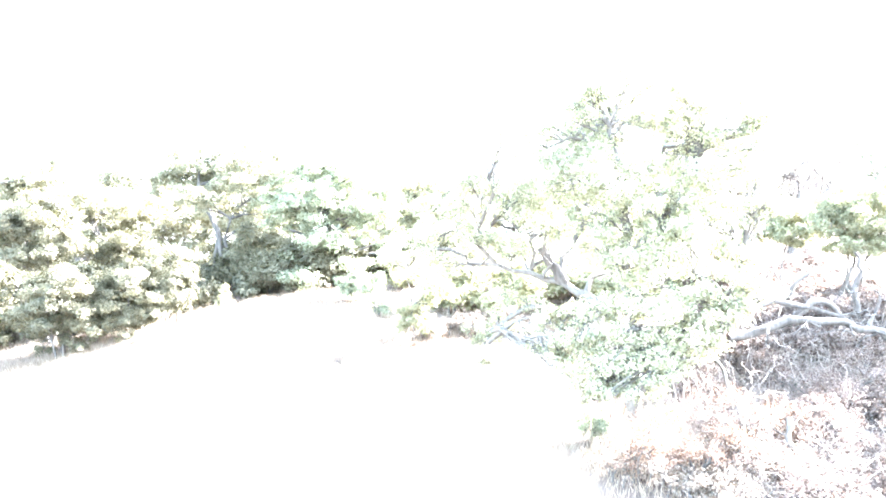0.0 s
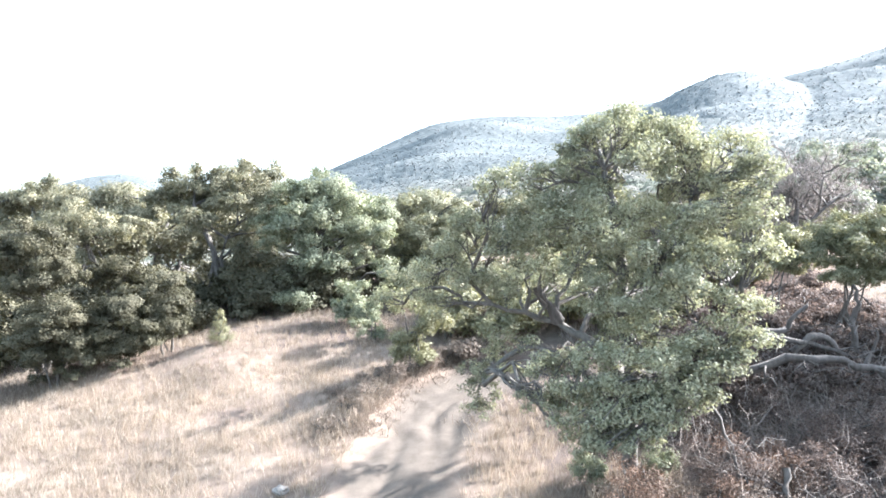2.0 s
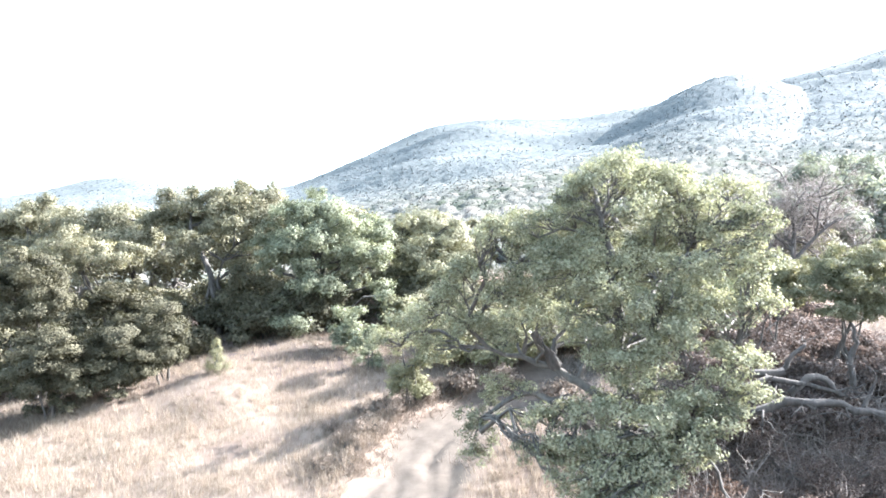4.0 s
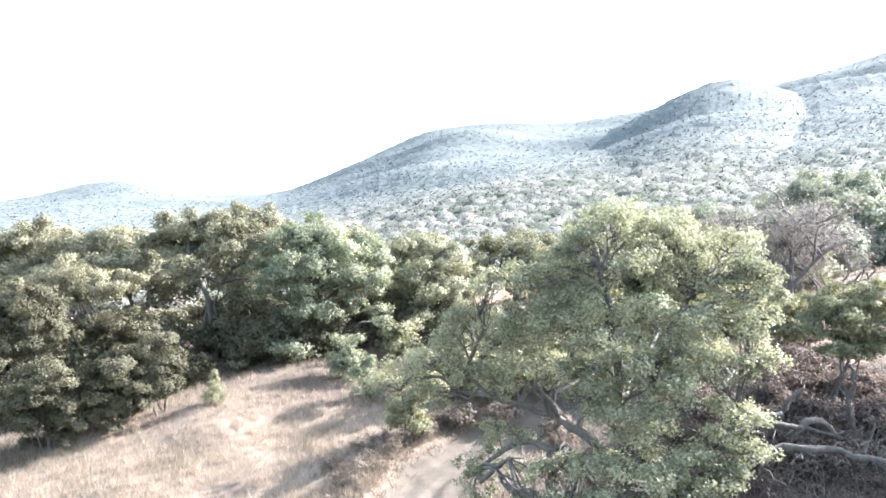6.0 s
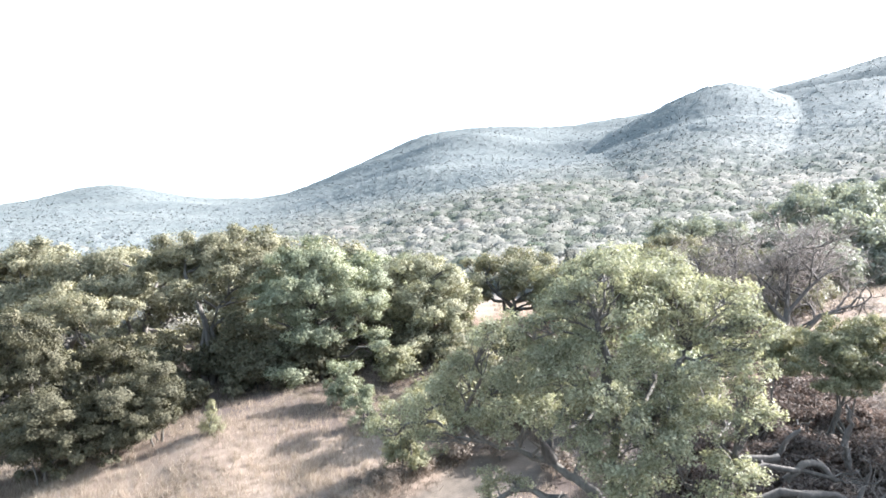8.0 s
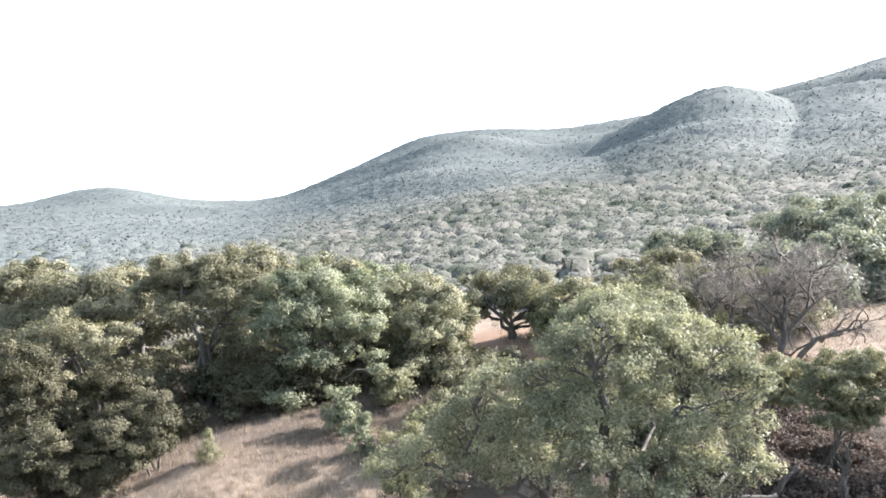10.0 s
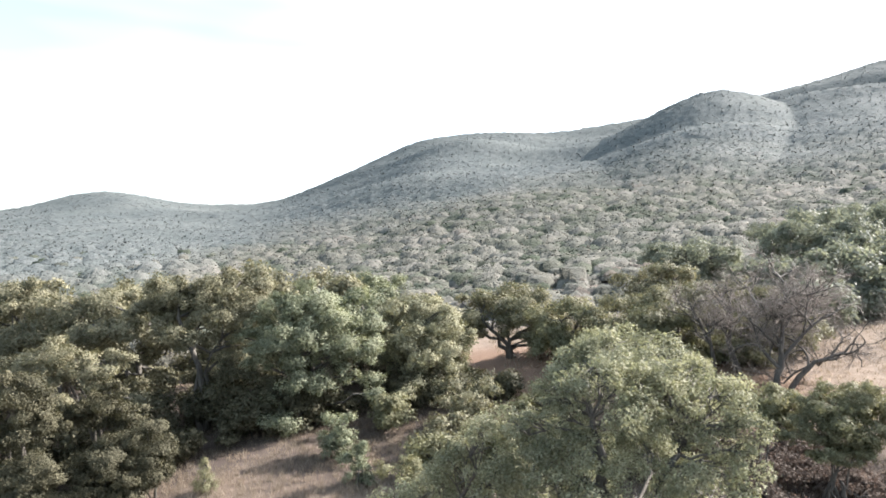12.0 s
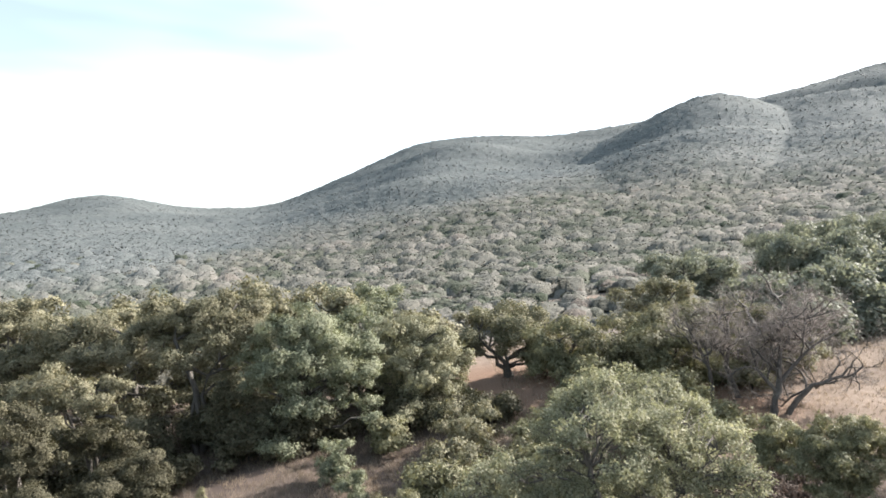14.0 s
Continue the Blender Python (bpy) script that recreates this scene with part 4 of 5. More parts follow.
# ---- bare trees ----
def bare_tree(x, y, h, spread, label, twigs, trunks=(), levels=4):
    root = thing("dead_tree", x, y, label, "tree", "bare trees")
    rng = np.random.default_rng(int(x * 10))
    stems, lines, fine = [], [], []

    def grow(p, d, length, r, level):
        pts = [p]
        steps = 5 if level < 3 else 3
        for k in range(steps):
            d = d + rng.normal(size=3) * (0.13 if level == 0 else 0.24)
            d[2] += 0.03
            d /= np.linalg.norm(d)
            pts.append(pts[-1] + d * length / steps)
        (stems if level == 0 else lines if level < 3 else fine).append((pts, r, r * 0.55))
        if level == levels:
            return
        kids = (4, 4, 5, twigs)[min(level, 3)]
        for k in range(kids):
            s = pts[rng.integers(steps // 2, steps + 1)]
            e = d + rng.normal(size=3) * 0.75
            e[2] = e[2] * 0.8 + (0.18 if level < 2 else 0.05)
            grow(s, e / np.linalg.norm(e), length * (0.52 + 0.25 * rng.random()), r * 0.5, level + 1)

    # crooked trunks of a known course, with limbs off their upper parts
    for r, bare, kids, course in trunks:
        pts = [np.array(course[0])]
        for a, b in zip(course, course[1:]):
            a, b = np.array(a), np.array(b)
            pts += [(a + b) / 2 + 0.05 * rng.normal(size=3), b]
        stems.append((pts, r, r * 0.4))
        for k in range(kids):
            i = int(len(pts) * (bare + (1 - bare) * (k + rng.random()) / kids)) - 1
            e = (pts[i] - pts[i - 1]) / np.linalg.norm(pts[i] - pts[i - 1]) * 0.5 + rng.normal(size=3) * 0.6 + np.array([0, 0, 0.35])
            grow(pts[i], e / np.linalg.norm(e), h * spread * (0.2 + 0.12 * rng.random()), r * (0.42 - 0.17 * i / len(pts)), 1)
    for k in range(0 if trunks else 3):
        a = 2.1 * k + rng.random()
        d = np.array([0.42 * math.cos(a) * spread, 0.42 * math.sin(a) * spread, 1.0])
        grow(np.array([0.12 * math.cos(a), 0.12 * math.sin(a), -0.2]), d / np.linalg.norm(d), h * 0.46, 0.17, 0)
    for line in stems:
        part("trunk", limb_mesh("trunk", [line], 8), MAT_DEADWOOD, root)
    for line in lines:
        part("branch", limb_mesh("branch", [(line[0], 1.3 * line[1], 1.3 * line[2])], 6), MAT_DEADWOOD, root)
    tagged(part("twig_mass", limb_mesh("twig_mass", [(p, 1.3 * r0, r1) for p, r0, r1 in fine], 3), MAT_TWIG, root, "fine grey-brown bare twigs"), kind="stuff")
    return root


for x, y, top, w in ((20.2, 39.0, 6.9, 1.6), (22.0, 39.8, 7.3, 1.6), (18.8, 37.9, 6.0, 1.2), (23.6, 41.0, 7.6, 1.5)):
    simple_tree("shrub", x, y, top, w, 13, 0.8, 0.14, MAT_OAK, "dark green shrub behind the bare trees", "shrub", "clearing shrubs", low=0.0, trunk_r=0.07, cover=0.31)
bare_tree(18.0, 34.0, 7.4, 0.9, "bare grey tree with a low crooked limb over the slope", 9, (
    (0.19, 0.5, 9, ((0, 0, -0.2), (0.22, 0, 0.9), (0.52, 0.1, 1.9), (0.6, 0.2, 2.9), (0.7, 0.3, 3.8), (0.5, 0.4, 4.7))),
    (0.13, 0.35, 6, ((0.5, 0.1, 1.75), (1.35, 0.2, 2.6), (2.25, 0.3, 3.4), (3.1, 0.4, 4.0))),
    (0.10, 0.3, 4, ((0.3, 0, 1.3), (-0.5, 0.4, 2.4), (-0.7, 0.7, 3.6))),
    (0.17, 0.45, 6, ((0.9, 0.2, -0.1), (1.4, 0.1, 0.8), (2.2, 0, 1.6), (3.0, -0.1, 1.85), (3.7, -0.1, 2.05))),
    (0.06, 0.4, 3, ((3.7, -0.1, 2.05), (4.05, -0.1, 2.5), (4.35, -0.1, 2.5), (4.4, -0.1, 1.9), (4.6, -0.1, 1.3)))))
bare_tree(17.6, 36.6, 7.4, 0.8, "bare grey tree with dense leafless twigs", 9, (
    (0.16, 0.4, 8, ((0, 0, -0.2), (-0.75, 0, 1.9), (-0.6, 0.1, 3.5), (-0.45, 0.1, 4.8))),
    (0.13, 0.4, 7, ((-1.5, 0.1, -0.2), (-1.6, 0.2, 1.6), (-2.2, 0.3, 3.0), (-2.8, 0.4, 4.2)))))
bare_tree(21.6, 39.5, 7.6, 0.85, "bare grey tree with dense leafless twigs", 7)


# ---- dry brush and fallen limbs on the bank ----
def brush(x, y, top, w, mat, label, n=7, r=0.55, leaf=0.1):
    near = y < 19 and leaf > 0.08
    return simple_tree("dry_shrub", x, y, float(height(x, y)) + top, w, n, r, 0.05 if near else leaf, mat, label, "shrub", "dry brush", low=0.12, trunk_r=0.045, stems=3, cover=0.085 if near else 0.14)


for k in range(14):
    x, y = 6.6 + 2.8 * rng.random(), 11.4 + 2.2 * rng.random()
    brush(x, y, 0.35 + 0.4 * rng.random(), 0.5 + 0.3 * rng.random(), MAT_BROWN, "low dead brown brush below the fallen log")
for k in range(22):
    x, y = 10.6 + 5.0 * rng.random(), 20.6 + 4.2 * rng.random()
    brush(x, y, 0.8 + 0.5 * rng.random(), 0.6 + 0.3 * rng.random(), MAT_BROWN, "dark dead brush under the shrubs on the bank")
for k in range(74):
    x, y = 6.4 + 8.6 * rng.random(), 12.2 + 9.6 * rng.random()
    if math.hypot(x - 10.5, y - 18.0) < 0.7:
        continue
    rust = abs(x - 7.2) < 0.5 and y < 17.5
    brush(x, y, 0.6 + 0.9 * rng.random(), 0.65 + 0.55 * rng.random(), MAT_RUST if rust else MAT_BROWN, "rust-brown dead leafy shrub on the bank" if rust else "dead brown leafy shrub on the bank")
for x, y, h in ((-3.7, 21.0, 0.3), (-3.1, 22.1, 0.4), (-2.4, 22.8, 0.42), (-1.6, 23.7, 0.42), (-0.9, 24.6, 0.45), (1.0, 26.0, 0.5), (-3.4, 23.2, 0.35), (0.2, 25.5, 0.55), (-2.5, 24.6, 0.4), (0.0, 26.4, 0.45), (-1.7, 25.0, 0.4)):
    brush(x, y, h, 0.75, MAT_WEED, "low mound of reddish-brown dry weeds beside the trail", 7, 0.38, 0.05)
for k in range(46):
    x, y = 8.5 + 10.0 * rng.random(), 19.5 + 11.5 * rng.random()
    brush(x, y, 0.5 + 0.7 * rng.random(), 0.7 + 0.4 * rng.random(), MAT_BROWN, "dead brown leafy shrub on the bank")
for x, y, h in ((6.2, 14.0, 0.9), (4.3, 15.0, 0.6), (5.6, 13.2, 0.7), (4.8, 13.4, 0.8), (5.4, 14.3, 0.9), (6.6, 13.3, 0.9), (7.2, 14.1, 1.0), (5.0, 12.7, 0.7), (6.1, 12.5, 0.8), (3.9, 14.2, 0.6), (7.5, 12.9, 0.9), (2.6, 25.8, 0.9), (0.9, 25.6, 0.8), (4.4, 24.0, 0.9)):
    brush(x, y, h, 0.7, MAT_WEED, "tangled dry straw-brown shrub", 6, 0.5)


for x, y, h in ((4.1, 14.1, 1.35), (4.5, 15.0, 1.3), (4.6, 13.8, 1.25), (5.3, 13.5, 1.15), (6.1, 13.6, 1.2)):
    brush(x, y, h, 0.6, MAT_RUST, "rust-brown dead leafy shrub at the foot of the large oak", 8, 0.42)


def fallen(points, r0, r1, twigs, label, name="fallen_limb"):
    """A fallen limb along the given points, with side branches."""
    p0 = points[0]
    root = thing(name, p0[0], p0[1], label, "branch", "fallen limbs")
    o = np.array(root.location)
    pts = np.asarray(points, float) - o
    fine = np.concatenate([bend(a, b, 0, 0.04, 4)[:-1] for a, b in zip(pts, pts[1:])] + [pts[-1:]])
    part("log", limb_mesh("log", [(fine, r0, r1)], 9), MAT_DEADWOOD, root)
    for k in range(twigs):
        a = fine[rng.integers(2, len(fine))]
        e = a + (unit(1)[0] * np.array([0.9, 0.7, 0.5]) - np.array([0, 0, 0.3])) * (0.7 + 0.9 * rng.random())
        part("side_branch", limb_mesh("side_branch", [(bend(a, e, 0.05, 0.09, 6), r0 * 0.32, 0.012), (bend((a + e) / 2, e + rng.normal(size=3) * 0.35, 0.02, 0.08, 5), r0 * 0.16, 0.01)], 6), MAT_DEADWOOD, root)
    return root


fallen([(8.0, 18.3, 2.0), (9.6, 18.1, 2.55), (10.7, 18.0, 2.5), (11.8, 17.9, 2.3), (13.4, 17.8, 1.9)], 0.13, 0.08, 7, "long grey fallen limb on the brushy bank")
fallen([(8.3, 19.0, 2.6), (9.6, 19.0, 3.0), (10.8, 19.2, 2.8), (12.0, 19.4, 2.4)], 0.10, 0.05, 5, "grey fallen limb among dead leaves")
fallen([(11.7, 18.0, 2.35), (12.3, 17.8, 1.9), (12.9, 17.6, 1.3), (13.2, 17.5, 0.9)], 0.08, 0.05, 2, "grey forked end of a fallen limb on the bank")
fallen([(11.8, 18.2, 2.3), (12.1, 18.3, 2.75), (12.15, 18.2, 3.2)], 0.06, 0.03, 2, "short upright grey branch on the bank")
fallen([(8.6, 19.6, 2.75), (9.3, 19.4, 3.05), (10.2, 19.3, 3.1)], 0.15, 0.12, 1, "thick broken grey log in the brush")
fallen([(10.3, 19.2, 2.5), (10.8, 19.2, 2.95), (11.4, 19.3, 2.9), (11.9, 19.4, 2.4)], 0.12, 0.08, 2, "curved grey log among dead leaves")
fallen([(10.4, 19.9, 3.0), (10.7, 19.8, 3.5), (11.1, 19.8, 3.8)], 0.08, 0.05, 1, "crooked grey branch standing out of the brush")
fallen([(12.9, 20.4, 2.5), (12.8, 20.4, 3.2), (13.0, 20.3, 3.8), (12.8, 20.3, 4.4)], 0.11, 0.05, 4, "gnarled pale dead stem standing on the bank")
fallen([(8.7, 13.6, -0.2), (9.4, 13.5, 0.35), (10.3, 13.6, 0.3), (11.0, 13.5, 0.7)], 0.06, 0.03, 3, "pale crooked branch lying in dead leaves")
fallen([(7.4, 14.0, 0.9), (7.3, 13.8, 0.4), (7.6, 13.5, -0.1), (7.9, 13.2, -0.5)], 0.07, 0.05, 2, "grey-brown branch propped on the bank")
fallen([(9.9, 14.6, 0.6), (10.8, 14.4, 1.1), (11.8, 14.6, 1.0)], 0.07, 0.03, 5, "thin grey fallen branch in the brush")

fallen([(5.2, 15.5, 3.1), (5.8, 15.0, 2.6), (6.25, 14.6, 1.8), (6.5, 14.4, 0.9), (6.65, 14.2, 0.05)], 0.045, 0.03, 3, "crooked pale dead limb hanging into the brush")


# ---- stones ----
def rock(x, y, size, label):
    """A worn, faceted stone half sunk in the ground."""
    bm = bmesh.new()
    bmesh.ops.create_icosphere(bm, subdivisions=3, radius=size)
    for v in bm.verts:
        n = noise.noise(v.co * 2.2 / size + Vector((x, y, 0)))
        v.co *= 1 + 0.35 * n
        v.co.z *= 0.62
        v.co.x *= 1.25
    me = bpy.data.meshes.new("rock")
    bm.to_mesh(me)
    bm.free()
    me.materials.append(MAT_ROCK)
    ob = new("rock", me)
    ob.location = (x, y, float(height(x, y)) + size * 0.2)
    ob.rotation_euler = (0.1, 0.05, x)
    return tagged(ob, label, "rock")


rock(-4.15, 17.4, 0.21, "pale rock half buried beside the trail")


# ---- grass ----
def blades(name, x, y, h, mat, label, w=0.012, per=5, lean=0.45):
    """Tufts of thin bent blades standing on the ground."""
    n = len(x) * per
    X, Y = np.repeat(x, per) + rng.normal(size=n) * 0.06, np.repeat(y, per) + rng.normal(size=n) * 0.06
    foot = np.stack([X, Y, height(X, Y) - 0.02], -1)
    tall = np.repeat(h, per) * (0.6 + 0.7 * rng.random(n))
    a = rng.random(n) * 2 * math.pi
    side = np.stack([np.cos(a), np.sin(a), np.zeros(n)], -1) * w
    way = np.stack([rng.normal(size=n) * lean, rng.normal(size=n) * lean, np.ones(n)], -1)
    way /= np.linalg.norm(way, axis=1)[:, None]
    tip = foot + way * tall[:, None]
    v = np.stack([foot - side, foot + side, tip], 1).reshape(-1, 3)
    ob = part(name, mesh_of(name, v, np.arange(3 * n).reshape(n, 3)), mat)
    return tagged(ob, label, "grass", kind="stuff")


def field(n, x0, x1, y0, y1, keep):
    x, y = x0 + (x1 - x0) * rng.random(n), y0 + (y1 - y0) * rng.random(n)
    k = keep(x, y) > rng.random(n)
    return x[k], y[k]


def on_slope(x, y):
    d = trail_mask(x, y)
    return np.clip((d - 1.5) / 0.9, 0, 1) * (x < 6) * np.clip(0.75 + 0.5 * rough_land(x, y, 1.6), 0.15, 1) * np.where(y > 27, 0.7, 1.0)


ex, ey = field(60000, -19, -3, 25, 44, lambda x, y: 0.9 * np.exp(-((y - np.interp(x, [-18.4, -16.4, -14.8, -14.1, -12.9, -9.5, -3.0], [27.0, 27.7, 29.0, 33.0, 38.0, 41.0, 34.0]) + 0.4) / 0.9) ** 2) * np.clip(0.6 + 0.5 * rough_land(x, y, 0.8), 0, 1))
blades("edge_grass", ex, ey, 0.25 + 0.3 * rng.random(len(ex)), MAT_WEED, "taller reddish-brown dry grass at the edge of the grove", 0.014, 5, 0.6)
gx, gy = field(46000, -24, 7, 11.5, 40, lambda x, y: on_slope(x, y) * np.clip(1.25 - 0.025 * (y - 14), 0.45, 1))
blades("dry_grass", gx, gy, 0.24 + 0.3 * rng.random(len(gx)) * np.clip(1.1 - 0.02 * (gy - 12), 0.5, 1), MAT_STRAW, "sun-bleached straw-coloured dry grass on the slope", 0.007, 7, 0.4)
wx, wy = field(5000, -6.5, 3.5, 20.0, 27, lambda x, y: np.exp(-((trail_mask(x, y) - 2.2) / 0.7) ** 2) * (x < 1.5))
blades("dry_weeds", wx, wy, 0.25 + 0.2 * rng.random(len(wx)), MAT_WEED, "reddish-brown dry weeds along the trail edge", 0.012, 6, 0.9)
bx, by = field(16000, 5.2, 19, 12.0, 28, lambda x, y: np.clip(0.5 + 0.5 * rough_land(x, y, 1.1), 0, 1))
blades("dry_stalks", bx, by, 0.4 + 0.5 * rng.random(len(bx)), MAT_TWIG, "tangled grey-brown dead stalks on the bank", 0.006, 4, 0.8)


def tangle(n, x0, x1, y0, y1):
    """Countless crooked dead twigs lying and leaning over each other."""
    lines = []
    for k in range(n):
        x, y = x0 + (x1 - x0) * rng.random(), y0 + (y1 - y0) * rng.random()
        foot = np.array([x, y, float(height(x, y)) + 0.5 * rng.random() ** 2])
        way = unit(1)[0] * np.array([1, 1, 0.7]) + np.array([0, 0, 0.45])
        tip = foot + way * (0.5 + 0.9 * rng.random())
        r = 0.008 + 0.009 * rng.random()
        line = bend(foot, tip, 0.1 * rng.normal(), 0.07, 5)
        lines.append((line, r, 0.004))
        if k % 2:
            lines.append((bend(line[2], line[2] + unit(1)[0] * 0.4, 0.03, 0.08, 4), r * 0.6, 0.003))
    return tagged(part("twig_tangle", limb_mesh("twig_tangle", lines, 3), MAT_TWIG), "tangled pale dead twigs on the brushy bank", "twigs", kind="stuff")


tangle(1500, 6.0, 13.5, 12.2, 21.5)
cx, cy = field(11000, 5, 34, 24, 60, lambda x, y: np.full(len(x), 0.8))
blades("clearing_grass", cx, cy, 0.15 + 0.2 * rng.random(len(cx)), MAT_STRAW, "thin dry grass in the clearing", 0.02, 4)


# ---- scrub and hill woods ----
def heads(name, x, y, size, lobes, mat, label, low=0.8, tint=0.0, leaf=0.0, per=0):
    """Countless dense shrubs: each a heap of uneven rounded heads grown together; near ones carry loose sprays of leaves."""
    n = len(x)
    tall = low * (0.7 + 0.6 * rng.random(n))
    tone = np.clip(rng.random(n) * 0.8 + 0.1 + 0.16 * rough_land(x, y, 17.0) + tint, 0, 1)
    m = n * lobes
    R = np.repeat(size, lobes)
    way = unit(m)
    way[:, 2] = np.abs(way[:, 2]) * 0.8
    apart = 0.0 if lobes == 1 else 0.6
    mid = np.repeat(np.stack([x, y, height(x, y)], -1), lobes, 0) + way * (apart * R)[:, None] * np.repeat(np.stack([0 * tall + 1, 0 * tall + 1, tall], -1), lobes, 0)
    rad = R * ((0.85 + 0.3 * rng.random(m)) if lobes == 1 else (0.45 + 0.25 * rng.random(m)))
    high = np.repeat(tall, lobes) if lobes == 1 else 0 * rad + 0.85
    turn = np.linspace(0, 2 * math.pi, 6, endpoint=False)
    ring = [(math.sin(p) * np.cos(turn + o), math.sin(p) * np.sin(turn + o), 0 * turn + math.cos(p)) for p, o in ((radians(50), 0.0), (radians(105), 0.5))]
    form = np.concatenate([[[0, 0, 1.0]]] + [np.stack(a, -1) for a in ring])
    v = form[None] * (1 + 0.2 * rng.normal(size=(m, len(form), 1)).clip(-1.6, 1.6)) * rad[:, None, None]
    v[:, :, 2] *= high[:, None]
    v += mid[:, None]
    k = np.arange(6)
    l = (k + 1) % 6
    tri = np.concatenate([np.stack([0 * k, 1 + k, 1 + l], -1)] + [np.concatenate([np.stack([a + k, a + 6 + k, a + l], -1), np.stack([a + l, a + 6 + k, a + 6 + l], -1)]) for a in (1,)])
    faces = (tri[None] + (np.arange(m) * len(form))[:, None, None]).reshape(-1, 3)
    head = np.clip(np.repeat(tone, lobes) + 0.08 * rng.normal(size=m), 0, 1)
    loft = form[None] * np.array([1, 1, 0.8]) * 0.42 + np.repeat(way[:, None] * (apart * 0.35), len(form), 1) + np.array([0, 0, 0.62])
    me = soften(mesh_of(name, v.reshape(-1, 3), faces), loft.reshape(-1, 3))
    me.attributes.new("plant", "FLOAT", "FACE").data.foreach_set("value", np.repeat(head, len(tri)).astype(np.float32))
    ob = tagged(part(name, me, mat), label, "scrub", kind="stuff")
    if per:
        pick = np.repeat(np.arange(m), per)
        e = unit(len(pick))
        e[:, 2] = np.abs(e[:, 2]) * 0.9 + 0.05
        at = mid[pick] + e * (rad[pick] * (0.95 + 0.3 * rng.random(len(pick))))[:, None]
        sprig = leaf_mesh("leaf_sprays", at, np.full(len(pick), leaf), e, far=True)
        sprig.attributes.new("plant", "FLOAT", "FACE").data.foreach_set("value", head[pick].astype(np.float32))
        tagged(part("leaf_sprays", sprig, mat, ob), kind="stuff")
    return ob


def spread_out(r0, r1, gap, a0=-42, a1=44):
    """Places about gap apart over a wide sector of the land, each a little out of line."""
    out = []
    for k, r in enumerate(np.arange(r0, r1, gap)):
        m = int(r * radians(a1 - a0) / gap)
        a = np.radians(a0) + (np.arange(m) + 0.5 * (k % 2) + 1.5 * (rng.random(m) - 0.5)) * gap / r
        rr = r + 1.5 * gap * (rng.random(m) - 0.5)
        out.append(np.stack([rr * np.sin(a), rr * np.cos(a)], -1))
    x, y = np.concatenate(out).T
    keep = rng.random(len(x)) > 0.06
    return x[keep], y[keep]


def sizes(n, r):
    return r * (0.45 + 0.9 * rng.random(n) ** 1.6)


x, y = spread_out(56, 114, 2.5)
k = (np.hypot((x - 25) / 11, (y - 92) / 5) > 1) & ((y > 64) | (x < -4)) & (y > 54)
x, y = x[k], y[k]
heads("near_scrub", x, y, sizes(len(x), 1.9), 5, MAT_SCRUB, "grey-green sage scrub beyond the grove", leaf=0.24, per=12)
x, y = spread_out(112, 196, 3.3)
heads("flat_scrub", x, y, sizes(len(x), 3.0), 4, MAT_SCRUB, "pale grey sage scrub on the flats", 0.6, leaf=0.4, per=4)
x, y = spread_out(100, 330, 10.0)
x, y = x + 9 * rng.normal(size=len(x)), y + 9 * rng.normal(size=len(x))
heads("oak_scrub", x, y, sizes(len(x), 2.9), 4, MAT_SCRUB, "darker green oaks dotted through the scrub", 1.0, -0.3, 0.45, 9)


def plant_cover(x, y, gap, tall):
    """How high the scrub stands at each place, and the tone of the plant there: every plant a rounded head of its own."""
    i0, j0 = np.floor(x / gap).astype(int), np.floor(y / gap).astype(int)
    top, tone = np.zeros(len(x)), np.full(len(x), 0.5)
    for di in (-1, 0, 1):
        for dj in (-1, 0, 1):
            i, j = i0 + di, j0 + dj
            h1, h2, h3, h4 = (np.modf(np.abs(np.sin(i * k1 + j * k2 + 0.7) * 43758.5453))[0] for k1, k2 in ((12.99, 78.23), (39.35, 11.14), (73.16, 52.24), (27.61, 95.77)))
            d2 = ((x - (i + 0.5 + 0.8 * (h1 - 0.5)) * gap) ** 2 + (y - (j + 0.5 + 0.8 * (h2 - 0.5)) * gap) ** 2) / (gap * (0.6 + 0.45 * h3)) ** 2
            dome = tall * (0.45 + 0.9 * h3) * np.sqrt(np.clip(1 - d2, 0, 1)) * (0.8 + 0.4 * h4)
            tone, top = np.where(dome > top, h4, tone), np.maximum(dome, top)
    top = np.maximum(top, tall * (0.3 + 0.12 * rough_land(x, y, 2.6))) * (1 + 0.5 * np.clip((420 - np.hypot(x, y)) / 160, 0, 1))
    return top, np.clip(0.1 + 0.75 * tone + 0.14 * rough_land(x, y, 23.0), 0, 1)


def hill_haze(x, y):
    """Share of haze-blue hill tones in the cover: more with distance, and down to the valley floor on the western side.
    """
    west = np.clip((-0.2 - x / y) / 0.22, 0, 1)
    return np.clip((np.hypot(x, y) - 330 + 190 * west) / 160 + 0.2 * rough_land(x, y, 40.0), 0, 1)


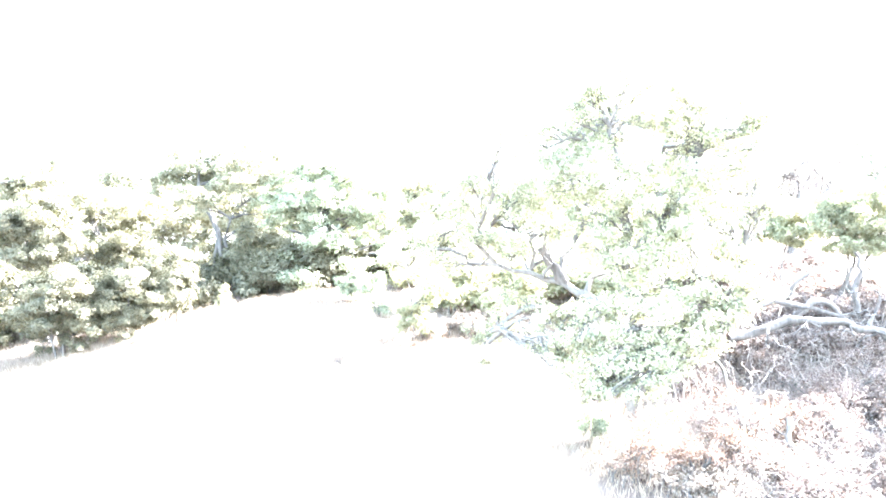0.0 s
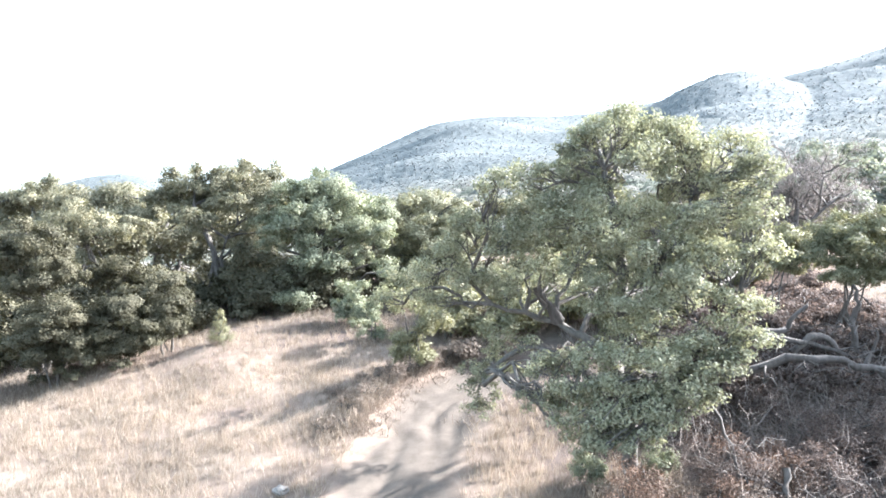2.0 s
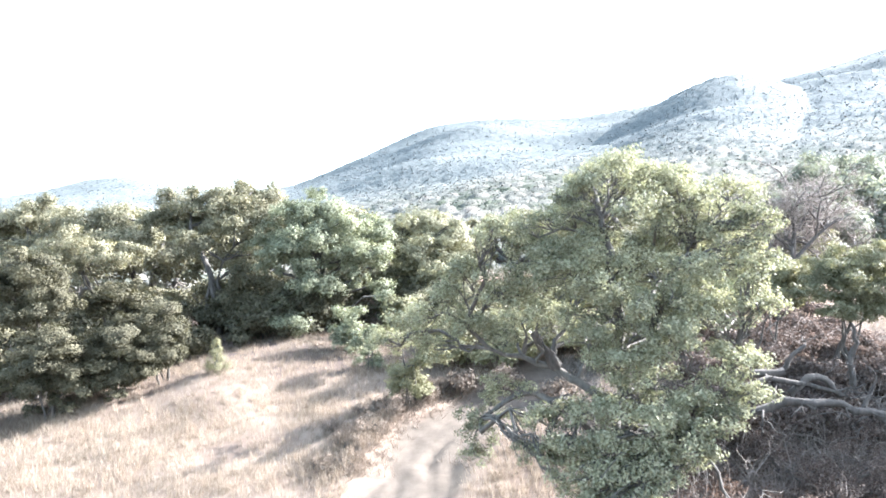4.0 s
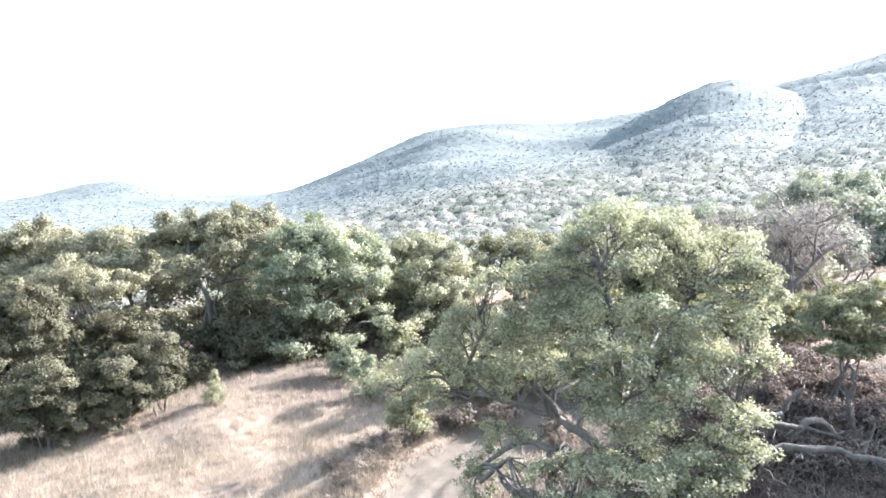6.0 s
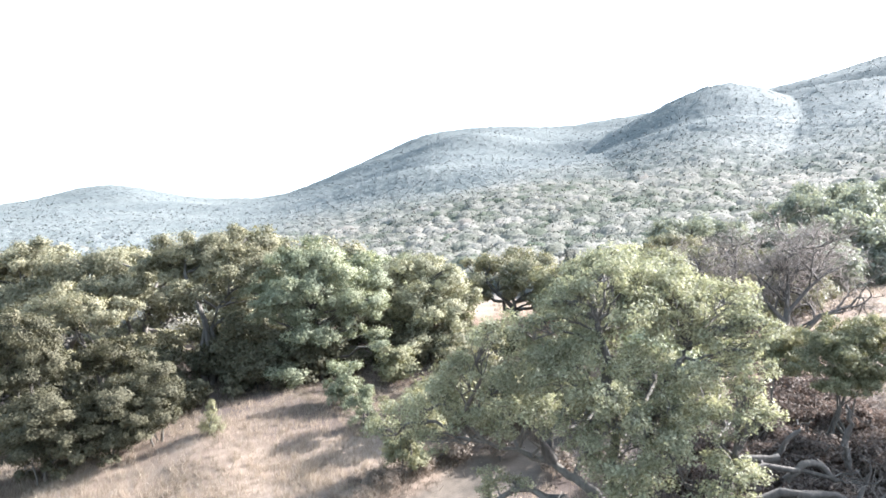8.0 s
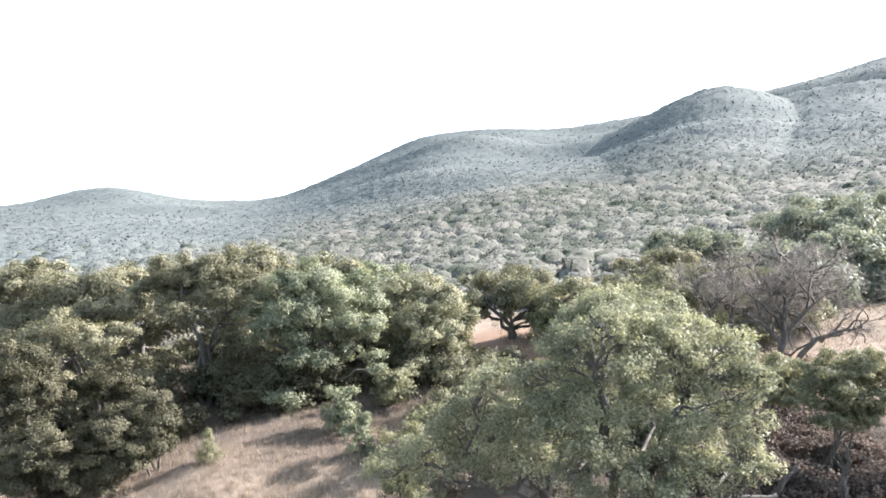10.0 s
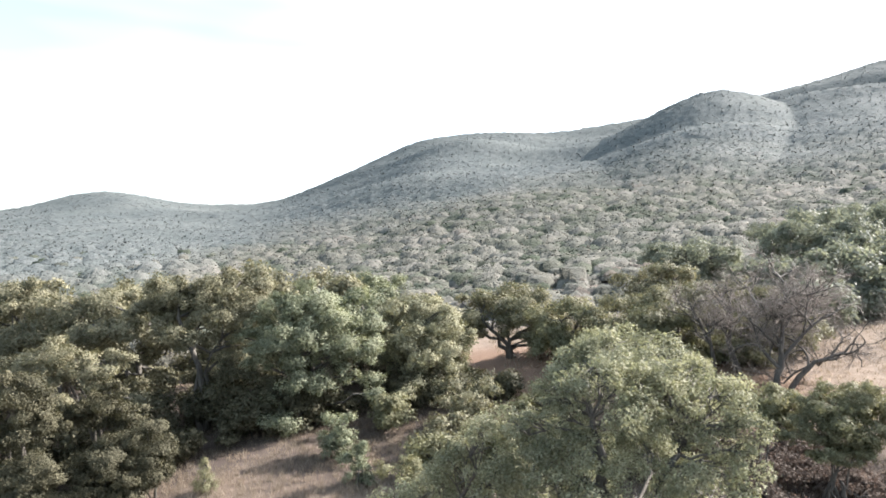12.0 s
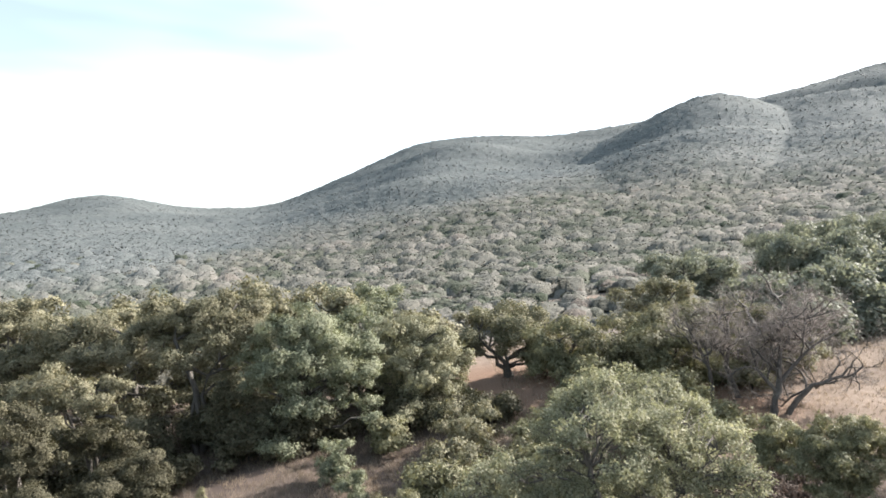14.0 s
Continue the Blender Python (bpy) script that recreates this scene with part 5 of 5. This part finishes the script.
def carpet(name, r0, r1, rows, columns, gap, tall, mat, label):
    """Scrub grown into one bumpy cover over the hills, with loose sprays of leaves standing off it."""
    a, r = np.meshgrid(np.radians(np.linspace(-40, 40, columns)), r0 * (r1 / r0) ** np.linspace(0, 1, rows))
    x, y = (r * np.sin(a)).ravel(), (r * np.cos(a)).ravel()
    top, tone = plant_cover(x, y, gap, tall)
    start = np.clip((r.ravel() - r0) / 14, 0, 1)
    z = height(x, y) + top * start + 0.11 * tall * rng.normal(size=len(x)) - 0.3 - 1.2 * (1 - start)
    n, m = rows, columns
    p, q = np.meshgrid(np.arange(n - 1), np.arange(m - 1), indexing="ij")
    quads = np.stack([p * m + q, p * m + q + 1, (p + 1) * m + q + 1, (p + 1) * m + q], -1).reshape(-1, 4)
    own = np.interp(r, (250, 480), (0.44, 0.3))[..., None]
    lie = []
    for grid in (height(x, y).reshape(n, m), z.reshape(n, m)):
        along, across = (np.stack([np.gradient(g, axis=ax) for g in (x.reshape(n, m), y.reshape(n, m), grid)], -1) for ax in (0, 1))
        up = np.cross(across, along)
        lie.append(up / np.linalg.norm(up, axis=-1)[..., None])
    me = soften(mesh_of(name, np.stack([x, y, z], -1), quads), ((1 - own) * lie[0] + own * lie[1]).reshape(-1, 3))
    for key, value in (("plant", tone), ("chaparral_haze", hill_haze(x, y))):
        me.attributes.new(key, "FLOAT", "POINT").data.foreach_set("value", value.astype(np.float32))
    cover = tagged(part(name, me, mat), label, "scrub", kind="stuff")
    for near, far, count, leaf in ((r0 + 4, 300, 60000, 0.52), (300, 520, 48000, 0.9), (520, 985, 50000, 1.2)):
        rr, aa = np.sqrt(near ** 2 + (far ** 2 - near ** 2) * rng.random(count)), np.radians(-38 + 76 * rng.random(count))
        x, y = rr * np.sin(aa), rr * np.cos(aa)
        top, tone = plant_cover(x, y, gap, tall)
        k = top > tall * (0.35 + 0.7 * rng.random(count))
        x, y, top, tone = x[k], y[k], top[k], tone[k]
        at = np.stack([x, y, height(x, y) + top * (0.85 + 0.25 * rng.random(len(x))) - 0.2], -1)
        out = np.array([0.1, -0.25, 1.0]) + (0.5 if far < 400 else 0.25) * unit(len(x))
        sprig = leaf_mesh("leaf_sprays", at, np.full(len(x), leaf), out, far=True, spread=0.5, loose=1.2, soft=0.5 if far < 400 else 0.75)
        for key, value in (("plant", np.clip(tone + (0.28 if far < 400 else 0.16) * rng.normal(size=len(x)), 0, 1)), ("chaparral_haze", hill_haze(x, y))):
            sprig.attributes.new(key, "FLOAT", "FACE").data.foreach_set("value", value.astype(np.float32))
        tagged(part("leaf_sprays", sprig, mat, cover), kind="stuff")
    return cover


carpet("hill_scrub", 172, 990, 310, 430, 5.0, 2.1, MAT_HILL, "pale sage scrub turning to dense hill brush tinted blue-grey for haze")
